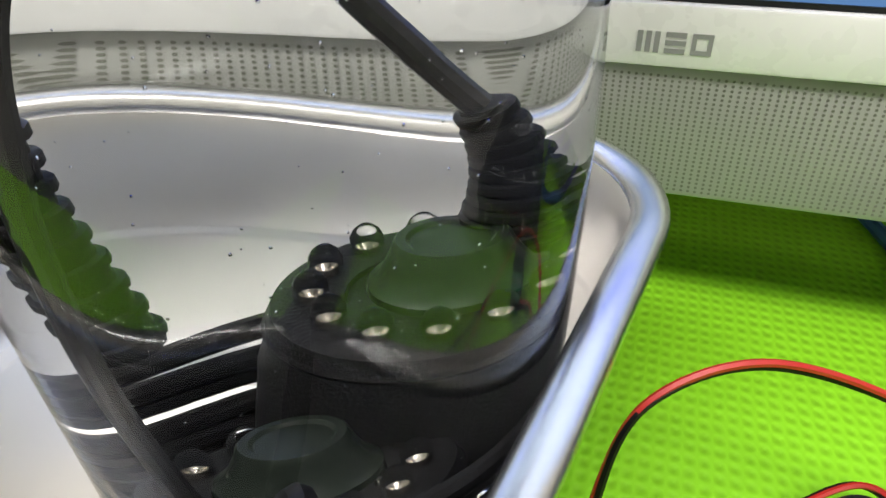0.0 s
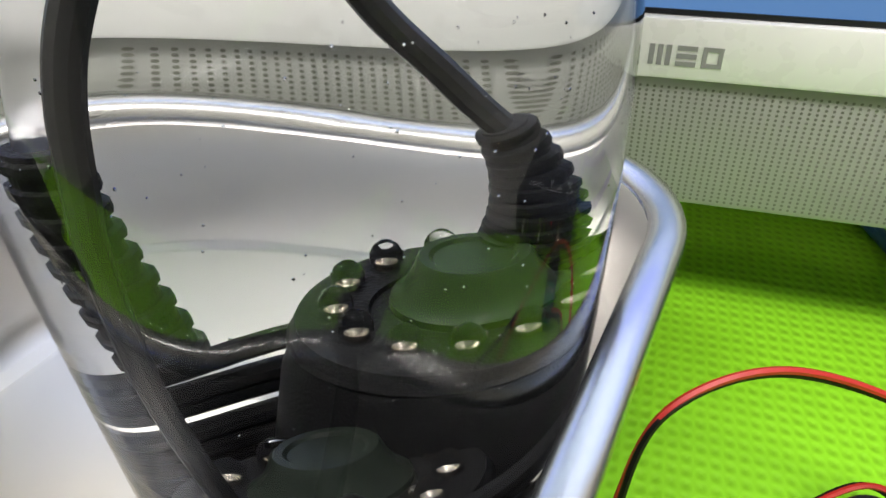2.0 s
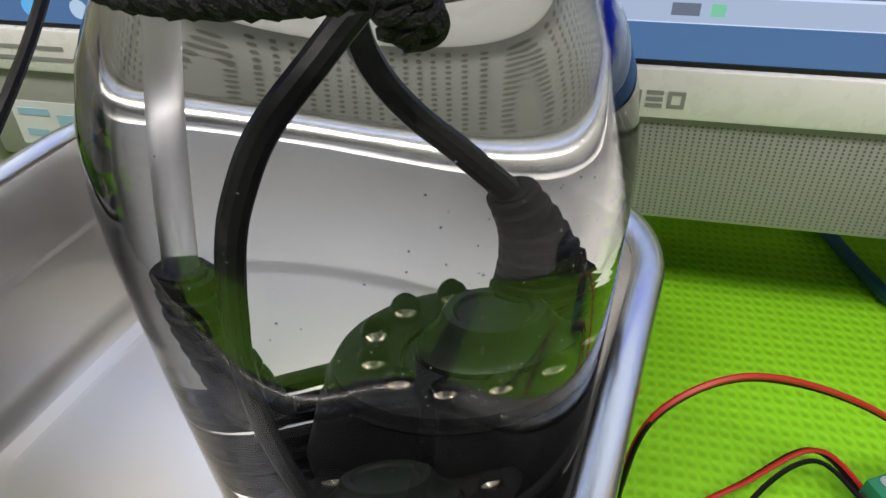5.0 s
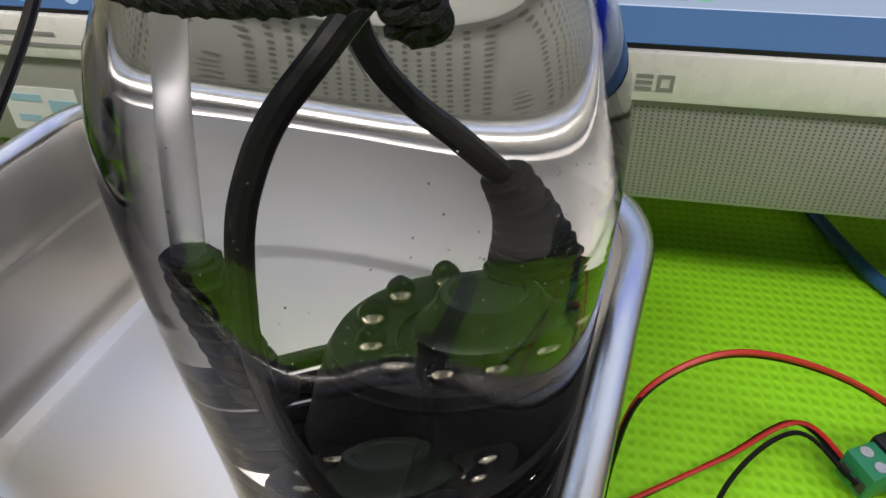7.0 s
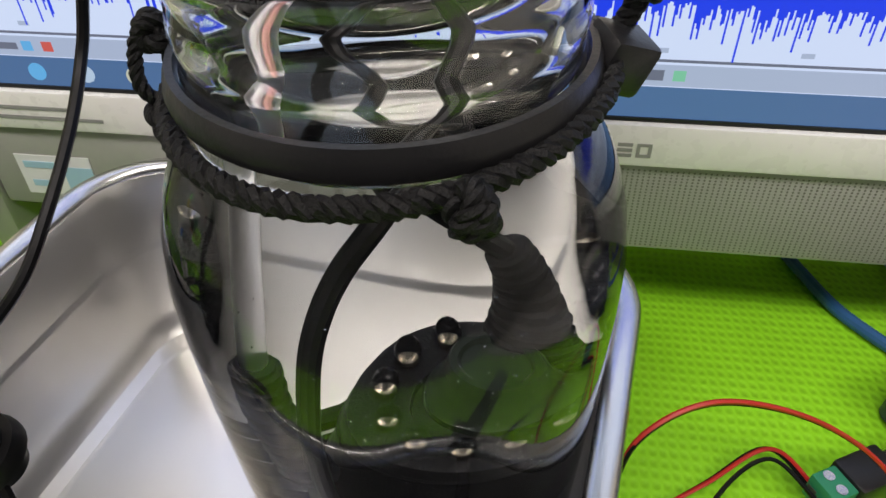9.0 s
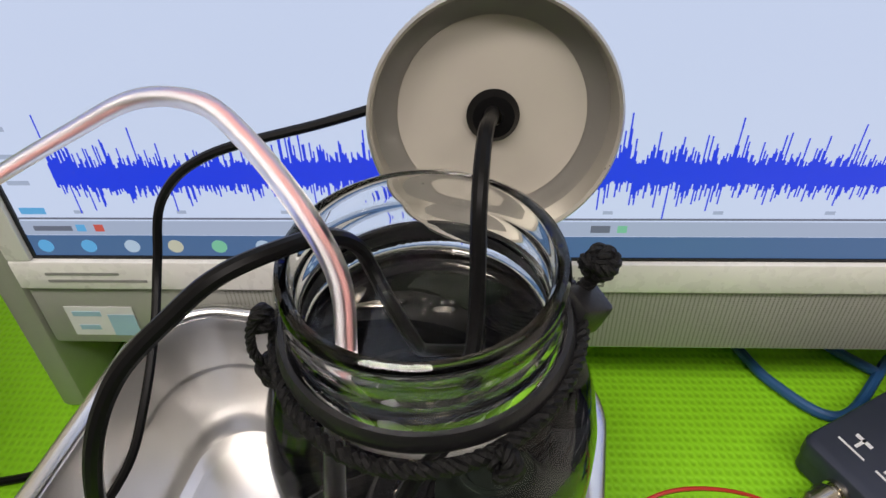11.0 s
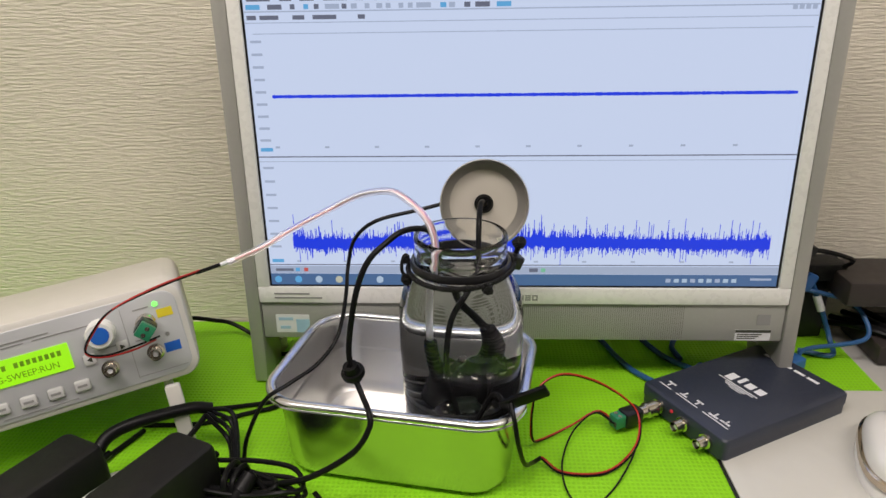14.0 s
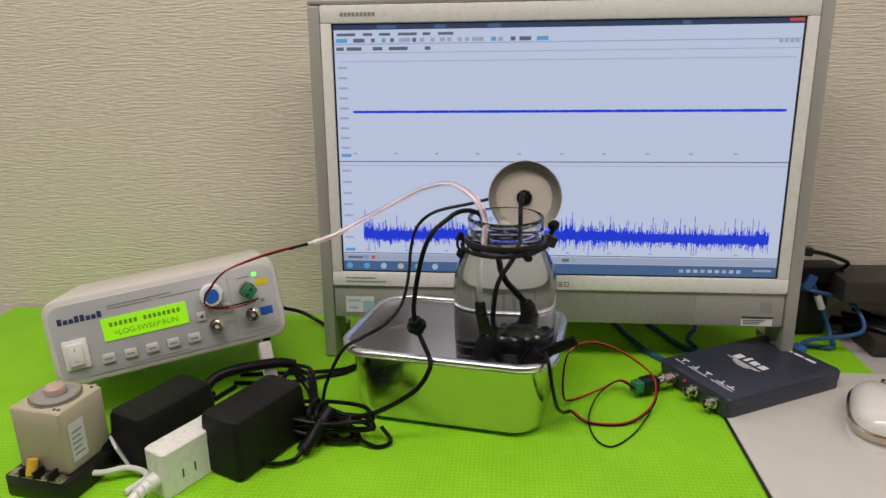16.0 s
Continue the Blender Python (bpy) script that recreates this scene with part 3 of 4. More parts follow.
cord_part("tail", [(-0.0150, -0.094, 0.173), (-0.0115, -0.095, 0.178), (-0.0090, -0.096, 0.184)], 0.0021, cord)
part("cord_lock", box(-0.006, 0.005, -0.005, 0.005, -0.0055, 0.0055, 0.0015, 2, pose(-0.0115, -0.099, 0.1735, 10, 20, 30)), BLACK, cord, "small black cord lock")

# ---- lights in the water ----
led_shape = [(0, 0.0078), (0.0010, 0.0075), (0.0020, 0.0065), (0.0026, 0.005), (0.0026, 0.0), (0, 0.0)]


def ring_light(m, low, name="led_ring_light"):
    t = thing(name, "black underwater light with a ring of clear LEDs, unlit", "light", m, "lights in the jar")
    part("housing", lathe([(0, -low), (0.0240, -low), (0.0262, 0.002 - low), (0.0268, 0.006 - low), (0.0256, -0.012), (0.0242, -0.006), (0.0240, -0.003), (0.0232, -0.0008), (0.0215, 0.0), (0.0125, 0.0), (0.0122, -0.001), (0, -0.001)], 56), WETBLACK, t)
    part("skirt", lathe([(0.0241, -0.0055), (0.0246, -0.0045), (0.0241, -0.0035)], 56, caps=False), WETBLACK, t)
    part("hub", lathe([(0, 0.0085), (0.0056, 0.0085), (0.0062, 0.0092), (0.0076, 0.0092), (0.0081, 0.0085), (0.0084, 0.0070), (0.0104, 0.002), (0.0121, 0.0006), (0.0122, -0.0009), (0, -0.0009)], 40, Matrix.Translation((0.0025, 0.0025, 0))), HUBMAT, t, "smooth dark nozzle hub")
    part("screw", lathe([(0, 0.0016), (0.0011, 0.0015), (0.0014, 0.0010), (0.0014, 0.0), (0, 0.0)], 12, Matrix.Translation((0.004, -0.0128, 0.0))), NICKEL, t, "bright screw head")
    for k in range(12):
        a = 2 * math.pi * (k + 0.3) / 12
        at = Matrix.Translation((0.0172 * math.cos(a), 0.0172 * math.sin(a), -0.0015))
        dome = part("led", lathe(led_shape, 16, at), DOME, t, "clear epoxy LED")
        dome.visible_shadow = False
        part("led_cup", lathe([(0, 0.0018), (0.0009, 0.0018), (0.0016, 0.003), (0.0017, 0.0004), (0, 0.0004)], 10, at), NICKEL, dome)
    return t


# Faint green in the hub colour is painted in for the mat's reflection.
HUBMAT = mat("black_plastic_mat_reflection", (0.010, 0.013, 0.010), 0.3, 0, 0.15, 100, spec=0.05)
# Housing depths are stretched: added black mass that darkens the lower jar.
ring_light(pose(-0.0450, -0.0797, 0.0755, 4, 3, 20), 0.034)
ring_light(pose(-0.0485, -0.1170, 0.0555, -3, 2, 75) @ Matrix.Scale(0.96, 4), 0.046)

# ---- leads into the jar ----
def ribbed_sleeve(points, r0, r1, parent):
    """A ribbed rubber strain relief that widens along its way."""
    out = part("sleeve", tube(points, r0, 12, taper=r1), WETBLACK, parent, "ribbed rubber strain relief")
    sp = spline(points, 6)
    for i in range(1, len(sp) - 1, 2):
        r = r0 + 0.0009 + (r1 - r0) * i / len(sp)
        q = (sp[i + 1] - sp[i]).to_track_quat("Z", "Y").to_matrix().to_4x4()
        part("rib", lathe([(r - 0.0012, -0.0011), (r, -0.0007), (r, 0.0007), (r - 0.0012, 0.0011)], 14, Matrix.Translation(sp[i]) @ q), WETBLACK, out)
    return out


lead = thing("light_cable", "black rubber cable running from the lid down into the water", "cable")
part("cable", tube([(-0.0350, -0.0370, 0.2010), (-0.0355, -0.0500, 0.2060), (-0.0375, -0.0650, 0.2090), (-0.0390, -0.0830, 0.2000), (-0.0395, -0.0980, 0.1760), (-0.0420, -0.1080, 0.1650), (-0.0490, -0.1220, 0.1560), (-0.0555, -0.1288, 0.1480), (-0.0592, -0.1320, 0.1400), (-0.0611, -0.1345, 0.1320), (-0.0623, -0.1358, 0.1200), (-0.0628, -0.1362, 0.1100), (-0.0614, -0.1363, 0.0900), (-0.0570, -0.1355, 0.0700), (-0.0540, -0.1320, 0.0540)], 0.0022, 10), RUBBER, lead)

# Coil is made up: a black ring added to darken the jar's bottom.
coil_in = thing("added_dark_coil", "added coil of black cable that darkens the bottom of the jar", "cable")
turns = []
for k in range(8 * 16 + 1):
    a = 2 * math.pi * k / 16
    rr = 0.0402 - (0.0016 if k < 6 else 0) + 0.0006 * math.sin(1.7 * a)
    turns.append((JX + rr * math.cos(a), JY + rr * math.sin(a), 0.0158 + 0.0056 * k / 16 + 0.0010 * math.sin(0.6 * a)))
part("cable", tube(turns, 0.0026, 8, 3), WETBLACK, coil_in)

lead2 = thing("pump_cable", "black rubber cable with a stopper looping into the jar", "cable")
part("cable", tube([(-0.0408, -0.0695, 0.1060), (-0.0462, -0.0750, 0.1158), (-0.0524, -0.0805, 0.1258), (-0.0562, -0.0860, 0.1365), (-0.0580, -0.0880, 0.1460), (-0.0650, -0.0810, 0.1590), (-0.0710, -0.0730, 0.1690), (-0.0735, -0.0780, 0.1820), (-0.0780, -0.0900, 0.1955), (-0.0860, -0.1030, 0.2025), (-0.0965, -0.1125, 0.2035), (-0.106, -0.119, 0.1985), (-0.120, -0.130, 0.187), (-0.129, -0.139, 0.165), (-0.136, -0.145, 0.124), (-0.133, -0.150, 0.104), (-0.126, -0.158, 0.090), (-0.120, -0.169, 0.083), (-0.119, -0.176, 0.074), (-0.132, -0.181, 0.055), (-0.165, -0.183, 0.034), (-0.196, -0.177, 0.022), (-0.216, -0.174, 0.018)], 0.0023, 10), RUBBER, lead2)
ribbed_sleeve([(-0.0404, -0.0692, 0.1060), (-0.0386, -0.0674, 0.0980), (-0.0384, -0.0670, 0.0900), (-0.0400, -0.0672, 0.0820), (-0.0415, -0.0680, 0.0755)], 0.0032, 0.0064, lead2)
part("stopper", lathe([(0.0024, -0.008), (0.0052, -0.008), (0.0062, -0.003), (0.0088, -0.003), (0.0092, -0.001), (0.0088, 0.0015), (0.0066, 0.0015), (0.0058, 0.007), (0.0024, 0.007)], 24, Matrix.Translation((-0.1335, -0.1495, 0.105)) @ pose(0, 0, 0, 15, -12), caps=False), RUBBER, lead2, "black rubber stopper on the cable")

lid = thing("tin_lid", "tin jar lid held up behind the jar mouth by its cable", "lid", pose(-0.0350, -0.0390, 0.2010, 74, 0, 4))
part("disc", lathe([(0, 0.0), (0.0355, 0.0), (0.0362, 0.0008), (0.0364, 0.0105), (0.0370, 0.0125), (0.0362, 0.0135), (0.0354, 0.0125), (0.0354, 0.0022), (0.0305, 0.0016), (0.0295, 0.0011), (0, 0.0011)], 72), TIN, lid)
part("lining", lathe([(0.0085, 0.00115), (0.0285, 0.00115), (0.0285, 0.0016), (0.0085, 0.0016)], 64), TINWHITE, lid, "pale lacquered lining")
part("grommet", lathe([(0.0025, -0.005), (0.0075, -0.005), (0.0070, 0.0), (0.0075, 0.0017), (0.0080, 0.0035), (0.0062, 0.006), (0.0025, 0.006)], 28, caps=False), RUBBER, lid, "black rubber grommet")
bm = bmesh.new()
for k in range(90):
    a = 2 * math.pi * k / 90
    bm2 = box(-0.0004, 0.0004, -0.0004, 0.0004, 0.004, 0.011, m=pose(0.0362 * math.cos(a), 0.0362 * math.sin(a), 0, 0, 0, math.degrees(a)))
    me = bpy.data.meshes.new("tmp")
    bm2.to_mesh(me)
    bm2.free()
    bm.from_mesh(me)
part("knurl", bm, TIN, lid)

lead3 = thing("lid_cable", "thin black cable from the lid hanging over the tray", "cable")
part("cable", tube([(-0.0350, -0.0360, 0.2010), (-0.055, -0.0280, 0.2005), (-0.090, -0.0320, 0.1930), (-0.127, -0.0380, 0.1850), (-0.146, -0.0400, 0.1690), (-0.152, -0.047, 0.147), (-0.1515, -0.064, 0.132), (-0.152, -0.086, 0.117), (-0.156, -0.103, 0.104), (-0.169, -0.120, 0.092), (-0.187, -0.139, 0.0865), (-0.204, -0.150, 0.078), (-0.221, -0.151, 0.045), (-0.228, -0.148, 0.020), (-0.231, -0.154, 0.012)], 0.0017, 8), RUBBER, lead3)

hose = thing("clear_tube", "clear vinyl tube with red wires, from jar to signal generator", "tube")
hp = [(-0.0735, -0.1240, 0.118), (-0.0740, -0.1170, 0.142), (-0.0730, -0.1080, 0.170), (-0.0725, -0.1040, 0.193), (-0.080, -0.098, 0.210), (-0.096, -0.081, 0.2190), (-0.112, -0.066, 0.2205), (-0.139, -0.048, 0.2110), (-0.168, -0.040, 0.1950), (-0.200, -0.040, 0.1780), (-0.225, -0.050, 0.1655), (-0.250, -0.067, 0.1585)]
wet_tube = part("submerged_tube", tube(hp[:3], 0.0026, 12), WETCLEAR, hose, "clear tube under water")
wet_tube.visible_shadow = False
vt = part("vinyl_tube", tube(hp[2:], 0.0029, 12), CLEAR, hose)
vt.visible_shadow = False
part("inner_wire", tube([(a + 0.0007, b, c) for a, b, c in hp[2:]], 0.0006, 6), PINK, hose, "faded red wire")
part("inner_wire", tube([(a - 0.0009, b + 0.0004, c) for a, b, c in hp[2:]], 0.0006, 6), PRINT, hose, "white wire")
ribbed_sleeve([(-0.0735, -0.1240, 0.121), (-0.0725, -0.1235, 0.110), (-0.0700, -0.1220, 0.098), (-0.0670, -0.1200, 0.085)], 0.0040, 0.0052, hose)
part("joint", tube([(-0.245, -0.063, 0.1595), (-0.255, -0.071, 0.1580)], 0.0018, 10, 2), PRINT, hose, "white joint")
part("joint_sleeve", tube([(-0.254, -0.070, 0.1582), (-0.270, -0.085, 0.1570)], 0.0016, 10, 2), RUBBER, hose)
for dz, mm, nm in ((0, RUBBER, "black"), (0.0013, WIRERED, "red")):
    end = (-0.296, -0.1130, 0.1135) if dz == 0 else (-0.2985, -0.1150, 0.1115)
    part("wire", tube([(-0.268, -0.083, 0.1570 + dz), (-0.291, -0.112, 0.1560 + dz), (-0.313, -0.142, 0.152), (-0.326, -0.152, 0.138 - dz), (-0.3285, -0.161, 0.127 - dz), (-0.321, -0.152, 0.1185 - dz), (-0.308, -0.134, 0.1155 - 2 * dz), end], 0.0008, 6), mm, hose, nm + " wire")

# ---- signal generator ----
GEN = pose(-0.372, -0.139, 0.0565, -13, -5.5, 27) @ Matrix.Scale(1.04, 4)
gen = thing("signal_generator", "pale grey bench signal generator with a lit green display", "generator", GEN)
shell = []
for inset, y in ((0.004, 0.0), (0.0012, 0.0015), (0.0, 0.005), (0.0, 0.145), (0.006, 0.155)):
    shell.append([(px, y, pz + 0.04) for px, pz, _ in ring_pts(0.1045 - inset, 0.0405 - inset, 0.014, 0, 6)])
part("case", loft(shell), GENSHELL, gen, "rounded pale grey plastic case")
face = [[(px, y, pz + 0.04) for px, pz, _ in ring_pts(0.099 - i, 0.0345 - i, 0.011, 0, 6)] for i, y in ((0.0, 0.0005), (0.0, -0.0008), (0.0005, -0.0012))]
part("front_panel", loft(face), GENFACE, gen, "grey printed front panel")
FY = -0.0012
lcdw = part("display_window", box(-0.058, 0.016, FY - 0.0012, FY, 0.0335, 0.0545, 0.0005), LCD, gen, "bright yellow-green character display")
for i in range(15):
    if i not in (6,):
        part("display_digit", flat(-0.0515 + 0.0042 * i, -0.0488 + 0.0042 * i, 0.0460, 0.0500, FY - 0.0012, 0.0002), LCDINK, lcdw)
writing("display_text", "=LOG-SWEEP:RUN", 0.0068, LCDINK, lcdw, pose(-0.021, FY - 0.0015, 0.0395, 90))
part("maker_mark", join(*[flat(-0.0925 + 0.0047 * k, -0.0889 + 0.0047 * k, 0.0568, 0.0568 + (0.006 if k in (0, 3, 4, 7) else 0.0042), FY, 0.0003) for k in range(8)]), NAVY, gen)
for mark in (flat(-0.050, 0.006, 0.0648, 0.0660, FY, 0.0003), flat(-0.050, -0.012, 0.0622, 0.0632, FY, 0.0003), flat(-0.006, 0.036, 0.0622, 0.0630, FY, 0.0003), flat(0.035, 0.0495, 0.0408, 0.0420, FY, 0.0003), flat(0.066, 0.078, 0.0640, 0.0650, FY, 0.0003), flat(0.062, 0.074, 0.0395, 0.0405, FY, 0.0003), flat(-0.040, 0.012, 0.0085, 0.0092, FY, 0.0003)):
    part("panel_print", mark, LEAD, gen)
part("panel_line", join(flat(0.0570, 0.0574, 0.010, 0.068, FY, 0.0003), flat(0.0570, 0.095, 0.0105, 0.0109, FY, 0.0003)), LEAD, gen)
sw = part("power_switch", box(-0.0935, -0.0725, FY - 0.003, FY, 0.0150, 0.0420, 0.0012), WHITE, gen, "white rocker power switch")
part("rocker", box(-0.0895, -0.0765, FY - 0.0062, FY - 0.003, 0.0185, 0.0385, 0.001, 2, Matrix.Identity(4)), WHITE, sw)
part("rocker_mark", join(flat(-0.0833, -0.0827, 0.031, 0.035, FY - 0.0062, 0.0002), flat(-0.0850, -0.0810, 0.0225, 0.0231, FY - 0.0062, 0.0002)), LEAD, sw)
for k in range(5):
    x = -0.058 + 0.0188 * k
    b = part("key", box(x - 0.0058, x + 0.0058, FY - 0.0028, FY, 0.0135, 0.0228, 0.0018, 3), BUTTON, gen)
    part("key_print", flat(x - 0.0035, x + 0.0035, 0.0172, 0.0190, FY - 0.0028, 0.0002), LEAD, b)
for x, z, s in ((0.0275, 0.0365, -1), (0.0525, 0.0395, 1)):
    b = part("arrow_key", box(x - 0.0045, x + 0.0045, FY - 0.0026, FY, z - 0.0045, z + 0.0045, 0.0014, 2), BUTTON, gen)
    tri = bmesh.new()
    tri.faces.new([tri.verts.new((x + s * a, FY - 0.00285, z + c)) for a, c in ((-0.0018, -0.0022), (0.0022, 0.0), (-0.0018, 0.0022))])
    part("key_print", tri, HOLE, b)
LATHE_Y = pose(0, 0, 0, 90)
knb = part("knob", lathe([(0.0108, 0.0), (0.0106, 0.012), (0.0094, 0.0138), (0.0, 0.0138)], 32, Matrix.Translation((0.0405, FY, 0.0550)) @ LATHE_Y), WHITE, gen, "white rotary knob with a blue cap")
part("knob_cap", lathe([(0.0068, 0.0), (0.0066, 0.0010), (0.0, 0.0010)], 28, Matrix.Translation((0.0405, FY - 0.0138, 0.0550)) @ LATHE_Y), BLUE, knb)


def bnc(parent, m, name="socket"):
    ob = part(name, lathe([(0.0066, 0.0), (0.0066, 0.0025), (0.0050, 0.0030), (0.0048, 0.0115), (0.0040, 0.0118), (0.0038, 0.0030), (0.0, 0.0030)], 24, m), NICKEL, parent, "nickel BNC socket")
    part("insulator", lathe([(0.0020, 0.003), (0.0020, 0.0095), (0.0, 0.0095)], 14, m), PRINT, ob)
    return ob


for x, z in ((0.0395, 0.0250), (0.0740, 0.0275), (0.0735, 0.0535)):
    bnc(gen, Matrix.Translation((x, FY, z)) @ LATHE_Y)
part("panel_led", lathe([(0.0021, 0.0), (0.0019, 0.0012), (0, 0.0018)], 14, Matrix.Translation((0.0830, FY, 0.0655)) @ LATHE_Y), GREENLED, gen, "lit green indicator")
part("panel_dot", lathe([(0.0018, 0.0), (0.0018, 0.0006), (0, 0.0006)], 12, Matrix.Translation((0.0860, FY, 0.0390)) @ LATHE_Y), LEAD, gen)
part("output_label", flat(0.0825, 0.0945, 0.0535, 0.0605, FY, 0.0003), YELLOW, gen, "yellow output label")
part("output_label", flat(0.0815, 0.0935, 0.0240, 0.0320, FY, 0.0003), BLUE, gen, "blue output label")
bail = part("bail_stand", tube([(-0.080, 0.020, 0.001), (-0.080, -0.008, -0.050), (-0.074, -0.011, -0.055), (0.068, -0.011, -0.060), (0.075, -0.008, -0.055), (0.075, 0.020, 0.001)], 0.0038, 10, 4), GENSHELL, gen, "fold-out grey wire stand")
for sx in (-1, 1):
    part("bail_leg", box(sx * 0.0785 - 0.006, sx * 0.0785 + 0.006, -0.012, -0.004, -0.053, -0.001, 0.002, 2), GENSHELL, gen)
    part("rear_foot", lathe([(0.007, -0.030), (0.008, -0.028), (0.009, 0.002), (0.0, 0.002)], 16, Matrix.Translation((sx * 0.085, 0.135, 0.0))), RUBBER, gen)

plug = thing("terminal_plug", "green screw terminal plug fixed on the generator socket", "connector", GEN)
part("collar", lathe([(0.0075, 0.004), (0.0078, 0.006), (0.0078, 0.015), (0.0070, 0.017), (0.0, 0.017)], 20, Matrix.Translation((0.0735, FY, 0.0535)) @ LATHE_Y), NICKEL, plug)
part("body", box(-0.0065, 0.0065, -0.030, -0.0165, -0.006, 0.006, 0.001, 2, Matrix.Translation((0.0735, FY, 0.0535)) @ pose(0, 0, 0, 0, 45)), BLACK, plug)
tb = part("terminal_block", box(-0.0058, 0.0058, -0.037, -0.0302, -0.0058, 0.0058, 0.0006, 2, Matrix.Translation((0.0735, FY, 0.0535)) @ pose(0, 0, 0, 0, 45)), PCB, plug, "green terminal block")
for s in (-1, 1):
    part("screw", lathe([(0.0017, 0.0368), (0.0017, 0.0374), (0, 0.0374)], 10, Matrix.Translation((0.0735 + s * 0.002, FY, 0.0535 + s * 0.002)) @ LATHE_Y), NICKEL, tb)

glead = thing("mains_lead", "black lead running from the generator behind the computer", "cable")
part("cable", tube([(-0.380, 0.045, 0.045), (-0.352, 0.070, 0.032), (-0.335, 0.080, 0.024), (-0.319, 0.087, 0.017), (-0.296, 0.082, 0.007), (-0.268, 0.060, 0.0030), (-0.246, 0.045, 0.0028), (-0.20, 0.07, 0.0028)], 0.0024, 8), RUBBER, glead)

# ---- oscilloscope ----
PM = pose(0.1620, -0.1215, 0.0, 0, 0, 28.5)
scope = thing("usb_oscilloscope", "dark blue flat USB oscilloscope box with white print", "oscilloscope", PM)
SW, SD, SH = 0.154, 0.100, 0.0235
part("case_top", loft([[(x + SW / 2, y + SD / 2, z) for x, y, _ in ring_pts(SW / 2 - i, SD / 2 - i, 0.006, 0, 5)] for i, z in ((0.0, 0.0128), (0.0, SH - 0.002), (0.0008, SH - 0.0006), (0.0022, SH))]), SCOPE, scope)
part("case_bottom", loft([[(x + SW / 2, y + SD / 2, z) for x, y, _ in ring_pts(SW / 2 - i, SD / 2 - i, 0.006, 0, 5)] for i, z in ((0.0028, 0.0015), (0.0006, 0.0030), (0.0006, 0.0122), (0.0016, 0.0127))]), SCOPE, scope)
for x, y in ((0.015, 0.012), (SW - 0.015, 0.012), (0.015, SD - 0.012), (SW - 0.015, SD - 0.012)):
    part("rubber_foot", lathe([(0.005, 0.0), (0.0055, 0.001), (0.0055, 0.0016), (0, 0.0016)], 12, Matrix.Translation((x, y, 0))), RUBBER, scope)


# maker's mark as plain bars
rot = Matrix.Translation((0.078, 0.052, 0)) @ pose(0, 0, 0, 0, 0, -90)
for a, b, c, d in ((-0.020, -0.012, -0.003, 0.009), (-0.008, -0.004, 0.0, 0.012), (0.0, 0.008, 0.0, 0.009), (0.011, 0.019, 0.0, 0.009)):
    part("maker_mark", box(a, b, c, d, SH, SH + 0.0003, m=rot), PRINT, scope)
part("mark_swoosh", join(*[box(a, b, c, d, SH, SH + 0.0003, m=rot) for a, b, c, d in ((-0.024, 0.020, -0.0058, -0.0048), (-0.014, 0.017, -0.0082, -0.0072), (-0.012, 0.010, -0.0105, -0.0095), (-0.006, 0.008, -0.0128, -0.0119))]), PRINT, scope)
part("series_print", join(*[box(0.1395, 0.1430, 0.0225 + a, 0.0225 + b, SH, SH + 0.0003) for a, b in ((0, 0.012), (0.015, 0.026), (0.029, 0.0345), (0.0375, 0.050), (0.053, 0.060))]), PRINT, scope)
part("port_print", join(*[box(0.0145 + a, 0.0145 + b, c, d, SH, SH + 0.0003) for a, b, c, d in ((0, 0.001, 0.012, 0.040), (0, 0.001, 0.046, 0.072), (0.0, 0.001, 0.078, 0.092), (0.004, 0.010, 0.018, 0.0195), (0.004, 0.006, 0.014, 0.024), (0.004, 0.010, 0.030, 0.0315), (0.003, 0.005, 0.026, 0.036), (0.003, 0.010, 0.050, 0.0515), (0.008, 0.010, 0.047, 0.0545), (0.003, 0.0045, 0.062, 0.070), (0.0035, 0.010, 0.0655, 0.067), (0.003, 0.010, 0.084, 0.0855), (0.008, 0.010, 0.0805, 0.089))]), PRINT, scope)
LATHE_X = pose(0, 0, 0, 0, -90)
for v in (0.019, 0.045, 0.075):
    bnc(scope, Matrix.Translation((0.0, v, 0.0125)) @ LATHE_X, "bnc_socket")
part("status_led", lathe([(0.0016, 0), (0.0014, 0.001), (0, 0.0012)], 10, Matrix.Translation((0.0, 0.060, 0.0160)) @ LATHE_X), REDLED, scope, "small red light")

tp = thing("terminal_adapter", "black BNC to green screw terminal adapter on the oscilloscope", "connector", PM)
part("collar", lathe([(0.0072, 0.006), (0.0075, 0.0075), (0.0070, 0.012), (0.0075, 0.0165), (0.0060, 0.018), (0.0058, 0.024), (0, 0.024)], 20, Matrix.Translation((0.0, 0.075, 0.0125)) @ LATHE_X), NICKEL, tp, "knurled nickel collar")
part("body", box(-0.0430, -0.0241, 0.068, 0.082, 0.0055, 0.0195, 0.0016, 2), BLACK, tp)
tb = part("terminal_block", box(-0.0530, -0.0431, 0.0695, 0.0805, 0.0070, 0.0185, 0.0006, 2), PCB, tp, "green terminal block")
for v in (0.0722, 0.0778):
    part("screw", lathe([(0.0019, 0.0183), (0.0019, 0.0189), (0, 0.0189)], 12, Matrix.Translation((-0.0482, v, 0))), NICKEL, tb)
    part("wire_hole", box(-0.0534, -0.0531, v - 0.0018, v + 0.0018, 0.0095, 0.0140), HOLE, tb)

